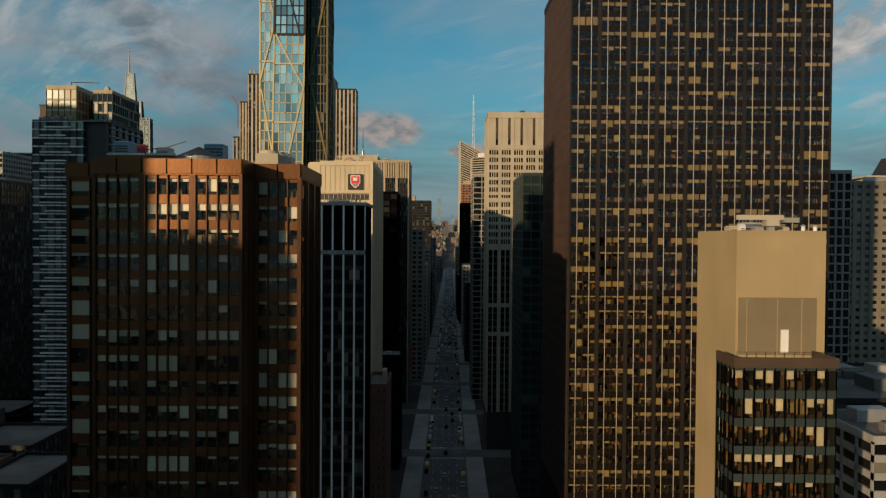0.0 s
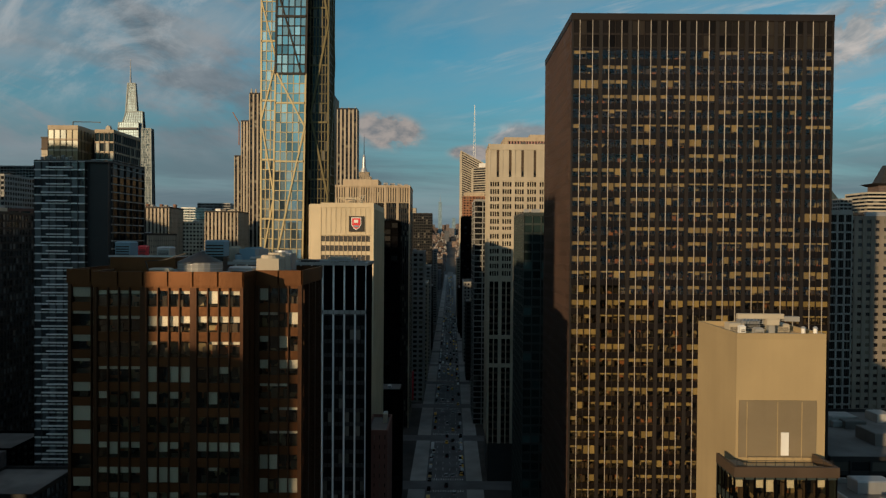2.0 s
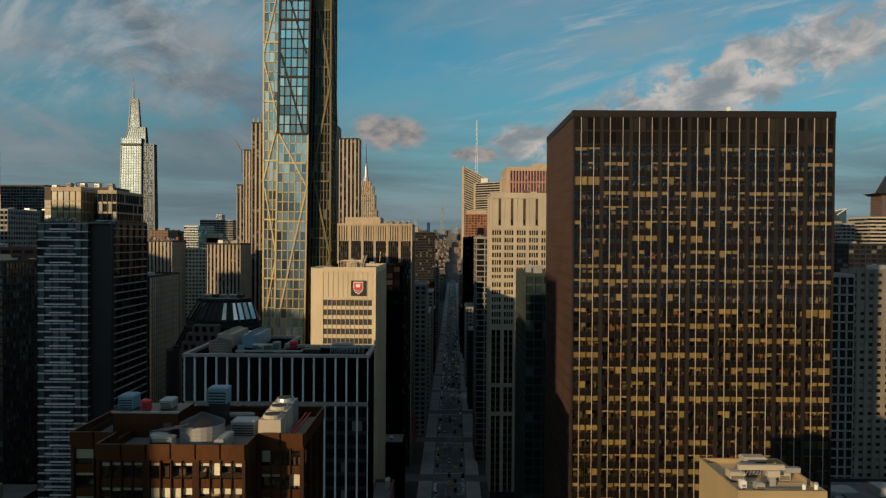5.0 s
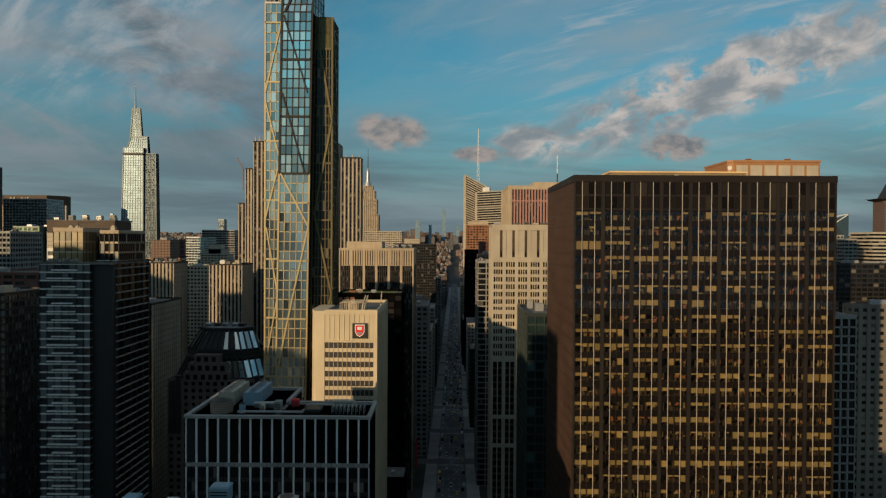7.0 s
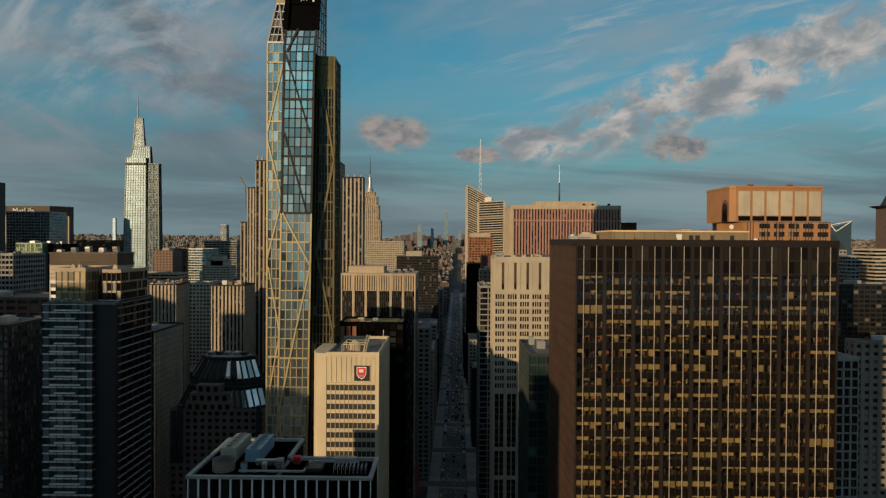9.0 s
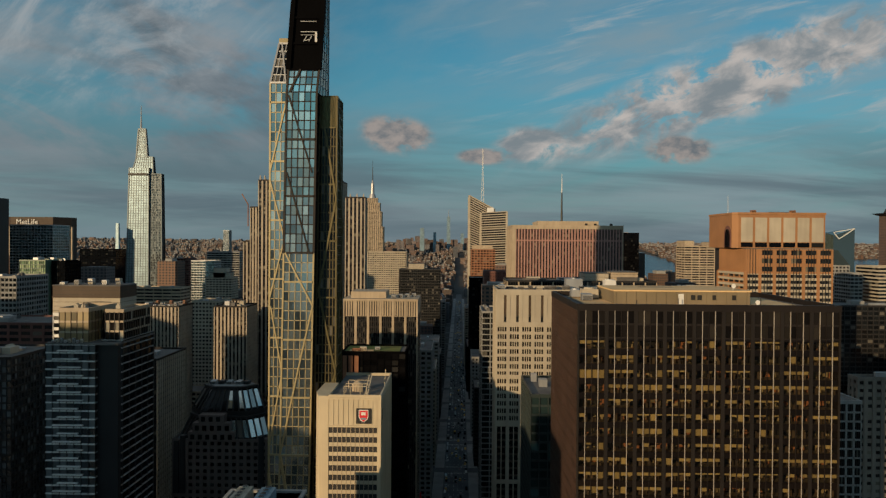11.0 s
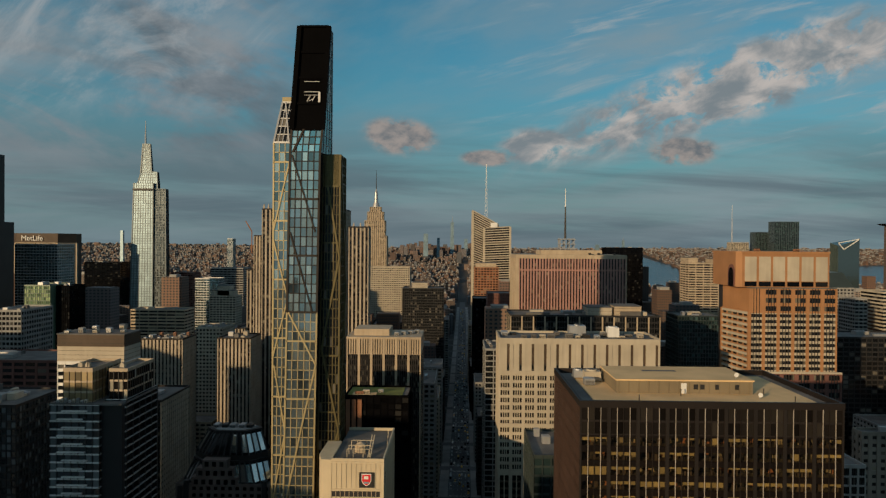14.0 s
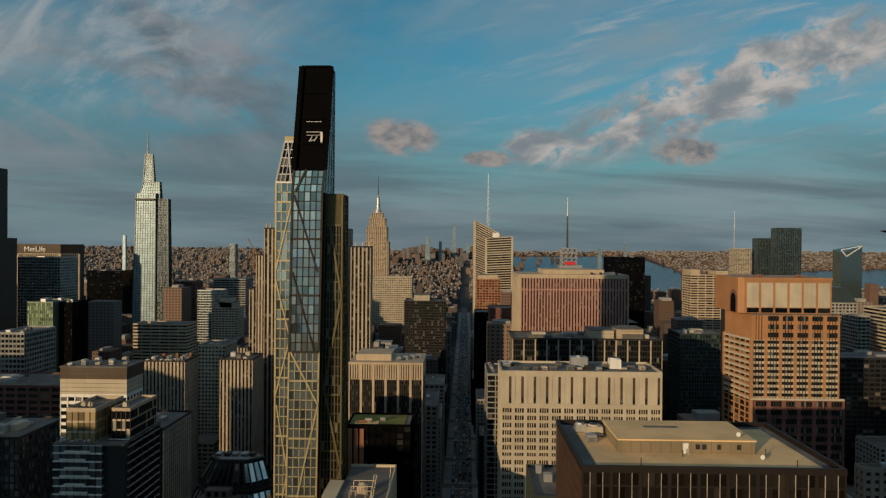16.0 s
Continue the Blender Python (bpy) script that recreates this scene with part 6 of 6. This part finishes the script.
slender_glass()
deco_tower()
crystal_tower()
mast_tower()
slab_with_sign()
truss_tower()
slant_tower()


# ---- towers added outside the view, between the avenue and the morning sun, to cast shade ----
def outside_towers():
    sa, ca = math.sin(radians(SUN_AZ)), math.cos(radians(SUN_AZ))
    rise = math.tan(radians(SUN_EL))
    back = -120
    for p, wide, shade, along in ((-24, 30, 20, 140), (-54, 28, 30, 140), (-84, 12, 108.5, 60), (-113, 46, 150, 120), (-154, 42, 140, 110), (-188, 26, 96, 185), (-224, 36, 118, 185),
                                  (-260, 30, 150, 130), (-290, 34, 163, 120), (-325, 34, 150, 150), (-360, 36, 140, 150), (-400, 40, 140, 220), (-445, 44, 135, 260), (-500, 50, 130, 320), (-560, 60, 120, 380), (-625, 60, 120, 400)):
        x, y = back * sa + p * ca, back * ca - p * sa
        # unseen block, made just tall enough that its shadow reaches the wanted height
        h = shade + rise * (along - back)
        w = wide * 0.36
        building("office_building", "plain grey tower added out of view to cast shade", x - w, x + w, y - w, y + w, h, 6, 4, "", wall="grey")


outside_towers()


# ---- fill-in blocks of the city ----
def clear(x0, x1, y0, y1):
    return all(x1 < a or x0 > b or y1 < c or y0 > d for a, b, c, d in TAKEN)


def wet(x0, x1, y):
    return x1 > 320 and 3030 < y < (3630 if x0 > 1200 else 4430)


def fill_city():
    rnd = random.Random(11)
    made = 0
    stuff = {"far": Mesh(), "far_grey": Mesh()}
    tops = Mesh()
    styles = ("stone", "hotel", "tan", "brick", "maroon", "dark", "glassy", "ribs", "hotel", "black")
    for k in range(-3, 54):
        ys = 344 + 82 * k + 8
        x = -3300
        while x < 3300:
            w = rnd.uniform(16, 44) * (1 if ys < 1500 else 0.7 if ys < 2600 else 0.36)
            x0, x1 = x, x + w
            x = x1 + ((rnd.uniform(0.5, 3) if rnd.random() < 0.8 else 20) * (1 if ys < 2600 else 0.6))
            if x0 < 19 + ave(ys) and x1 > -19 + ave(ys):
                continue
            if abs((x0 + x1) / 2) > 0.74 * (ys + 66) + 60:
                continue
            if x1 > 0 and min(abs(x0 - a) for a in (280, 560, 840)) < 14:
                continue
            for half in (0, 1):
                y0 = ys + 33 * half
                y1 = y0 + rnd.uniform(22, 32)
                top = 40 if ys < 330 else 76 if ys < 700 else 98 if ys < 1300 else 70 if ys < 2000 else 38 if ys < 2700 else 14
                h = top * rnd.uniform(0.35, 1.25)
                if ys > 450 and rnd.random() < 0.12:
                    h *= 1.5
                if rnd.random() < 0.04 and 1300 < ys < 2600:
                    h *= 2.0
                if abs(x0) < 150 and ys > 1300:
                    h = min(h, 75)
                if not clear(x0, x1, y0, y1) or wet(x0, x1, y0):
                    continue
                g = lie((x0 + x1) / 2, y0)
                if ys < 1000 and abs((x0 + x1) / 2) < 0.68 * ys + 40 and made < 80:
                    made += 1
                    building("city_block", "low city building with a flat roof among towers", x0, x1, y0, y1, h, max(3, int(w / 4.5)), 3.6, "NE" if x0 > 0 else "NW", **STYLE[rnd.choice(styles)])
                else:
                    m = stuff[rnd.choice(("far", "far", "far_grey"))]
                    m.box(x0, x1, y0, y1, g - 2, g + h)
                    if rnd.random() < 0.7:
                        a_, b_ = x0 + w * rnd.uniform(.1, .4), x1 - w * rnd.uniform(.1, .4)
                        tops.box(a_, b_, y0 + 4, y1 - 6, g + h, g + h + rnd.uniform(2, 7))
    for mat, m in stuff.items():
        tagged(new("far_city", m.data("far_city", mat)), "endless low city blocks towards the horizon", "city", "", "stuff")
    tagged(new("far_roof_houses", tops.data("far_roof_houses", "grey")), "small roof houses on far buildings", "city", "", "stuff")
    # the far tip of the island: thin clusters of towers
    for mat, n, (xa, xb), (ya, yb), (ha, hb) in (("far_grey", 60, (-420, 130), (3900, 4600), (20, 72)), ("far", 320, (-2600, 700), (2700, 4700), (10, 34)), ("far", 90, (900, 2900), (3900, 4800), (8, 26))):
        m = Mesh()
        for i in range(n):
            x, y = rnd.uniform(xa, xb), rnd.uniform(ya, yb)
            w, h = rnd.uniform(8, 17), rnd.uniform(ha, hb)
            m.box(x - w, x + w, y, y + 2 * w, lie(x, y) - 3, lie(x, y) + h)
        tagged(new("far_towers", m.data("far_towers", mat)), "hazy cluster of far towers", "skyline", "", "stuff")
    for label, x, y, w, z, tip in (("tall tapering glass tower far downtown", -27, 4300, 14, 365, 410), ("far blue-grey glass tower", -183, 4000, 17, 286, 0), ("far slim grey residential tower", -1412, 2800, 8, 272, 0), ("far slim grey residential tower", 735, 3500, 13, 228, 0), ("far pale tower with mast", 868, 3500, 8, 250, 262), ("far grey downtown office tower", -110, 4100, 12, 262, 0), ("far grey downtown office tower", 60, 4200, 14, 258, 0)):
        t = thing("far_tower", label, "tower", x, y, 0)
        part("shaft", Mesh().taper((x - w, x + w, y, y + 2 * w), 0, (x - w * .7, x + w * .7, y + w * .3, y + w * 1.7), z), "p_pale", t)
        if tip:
            part("mast", Mesh().cyl(x, y + w, z, tip, 2.0, 0.6, 6), "steel", t)


fill_city()
riv = Mesh()
for i in range(24):
    x0, x1 = 330 + 160 * i, 330 + 160 * (i + 1)
    for j in range(8):
        f = lambda x, j: 3050 + 0.0 * x + j * (70 if x > 1200 else 170)
        riv.quad(*[(x, f(x, k), lie(x, f(x, k)) + 1.5) for x, k in ((x0, j), (x1, j), (x1, j + 1), (x0, j + 1))])
tagged(new("water", riv.data("water", "water")), "blue-grey river and harbour water", "water", "", "structure")


# ---- traffic ----
def make_car(mat, label, long=4.7, high=1.5):
    th = thing("car", label, "car", 0, 0, 0, "cars on the avenue")
    l, w = long / 2, 0.92
    part("body", Mesh().loft([[(-w, -l, .3), (w, -l, .3), (w, l, .3), (-w, l, .3)], [(-w, -l, .75), (w, -l, .75), (w, l, .8), (-w, l, .8)], [(-w + .08, -l + .15, .9), (w - .08, -l + .15, .9), (w - .08, l - .1, .95), (-w + .08, l - .1, .95)]]), mat, th)
    part("cabin", Mesh().taper((-w + .1, w - .1, -l * .72, l * .45), .9, (-w + .25, w - .25, -l * .5, l * .2), high - .05), "p_black", th)
    part("roof", Mesh().taper((-w + .24, w - .24, -l * .51, l * .21), high - .05, (-w + .3, w - .3, -l * .45, l * .15), high), mat, th)
    for sx in (-1, 1):
        for y in (-l * .62, l * .62):
            m = Mesh()
            ring = lambda x: [(x, y + .33 * math.cos(i * math.pi / 5), .33 + .33 * math.sin(i * math.pi / 5)) for i in range(10)]
            m.loft([ring(sx * (w - .2)), ring(sx * (w + .02))])
            part("wheel", m, "tyre", th)
        part("tail_light", Mesh().box(sx * .6 - .2, sx * .6 + .2, -l - .02, -l + .02, .62, .78), "red", th)
    return th


def traffic():
    rnd = random.Random(3)
    kinds = [make_car("carp", "grey car driving on the avenue"), make_car("cab", "yellow taxi on the avenue"), make_car("white", "white van on the avenue", 5.8, 2.3), make_car("black", "black car on the avenue", 5.0, 1.6)]
    used = set()
    for i in range(95):
        lane = rnd.choice((-7.9, -3.8, 0.0, 3.8, 7.9))
        y = rnd.uniform(275, 640) if i < 70 else rnd.uniform(640, 1100)
        key = (lane, int(y / 8))
        if key in used:
            continue
        used.add(key)
        k = kinds[rnd.choices((0, 1, 2, 3), (4, 3, 2, 3))[0]]
        copy_thing(k, pose(ave(y) + lane + rnd.uniform(-.3, .3), y, 0.02, 0, 0, rnd.choice((0, 0, 1, -1))))
    for i, k in enumerate(kinds):
        k.location = ((-7.9, 3.8, 0, 7.9)[i], 268, 0.02)


traffic()


def far_traffic():
    """Cars too far down the avenue to tell apart, and those parked at the kerbs."""
    rnd = random.Random(8)
    for mat, share in (("carp", 150), ("black", 130), ("cab", 60), ("white", 60)):
        m = Mesh()
        for i in range(share):
            y = rnd.uniform(640, 2300) if i % 3 else rnd.uniform(300, 1100)
            x = rnd.choice((-5.7, -1.9, 1.9, 5.7)) if y > 640 and i % 3 else rnd.choice((-8.7, 8.7))
            m.taper((x - .92, x + .92, y, y + 4.6), 0.3, (x - .88, x + .88, y + .1, y + 4.5), 0.95)
            m.taper((x - .8, x + .8, y + .7, y + 3.6), 0.95, (x - .65, x + .65, y + 1.2, y + 3.1), 1.5)
            for wy in (y + .9, y + 3.7):
                m.box(x - .93, x + .93, wy - .3, wy + .3, 0.02, 0.3)
        tagged(new("far_traffic", along(m).data("far_traffic", mat)), "rows of small cars far down the avenue", "traffic", "", "stuff")


far_traffic()
s = thing("street_sign", "tall red banner sign on a building edge", "sign", -19, 420, 20)
part("banner", Mesh().box(-19.4, -18.4, 418, 419, 26, 44), "red", s)
part("bracket", Mesh().box(-20, -19.4, 418.3, 418.6, 40, 40.6), "dark", s)
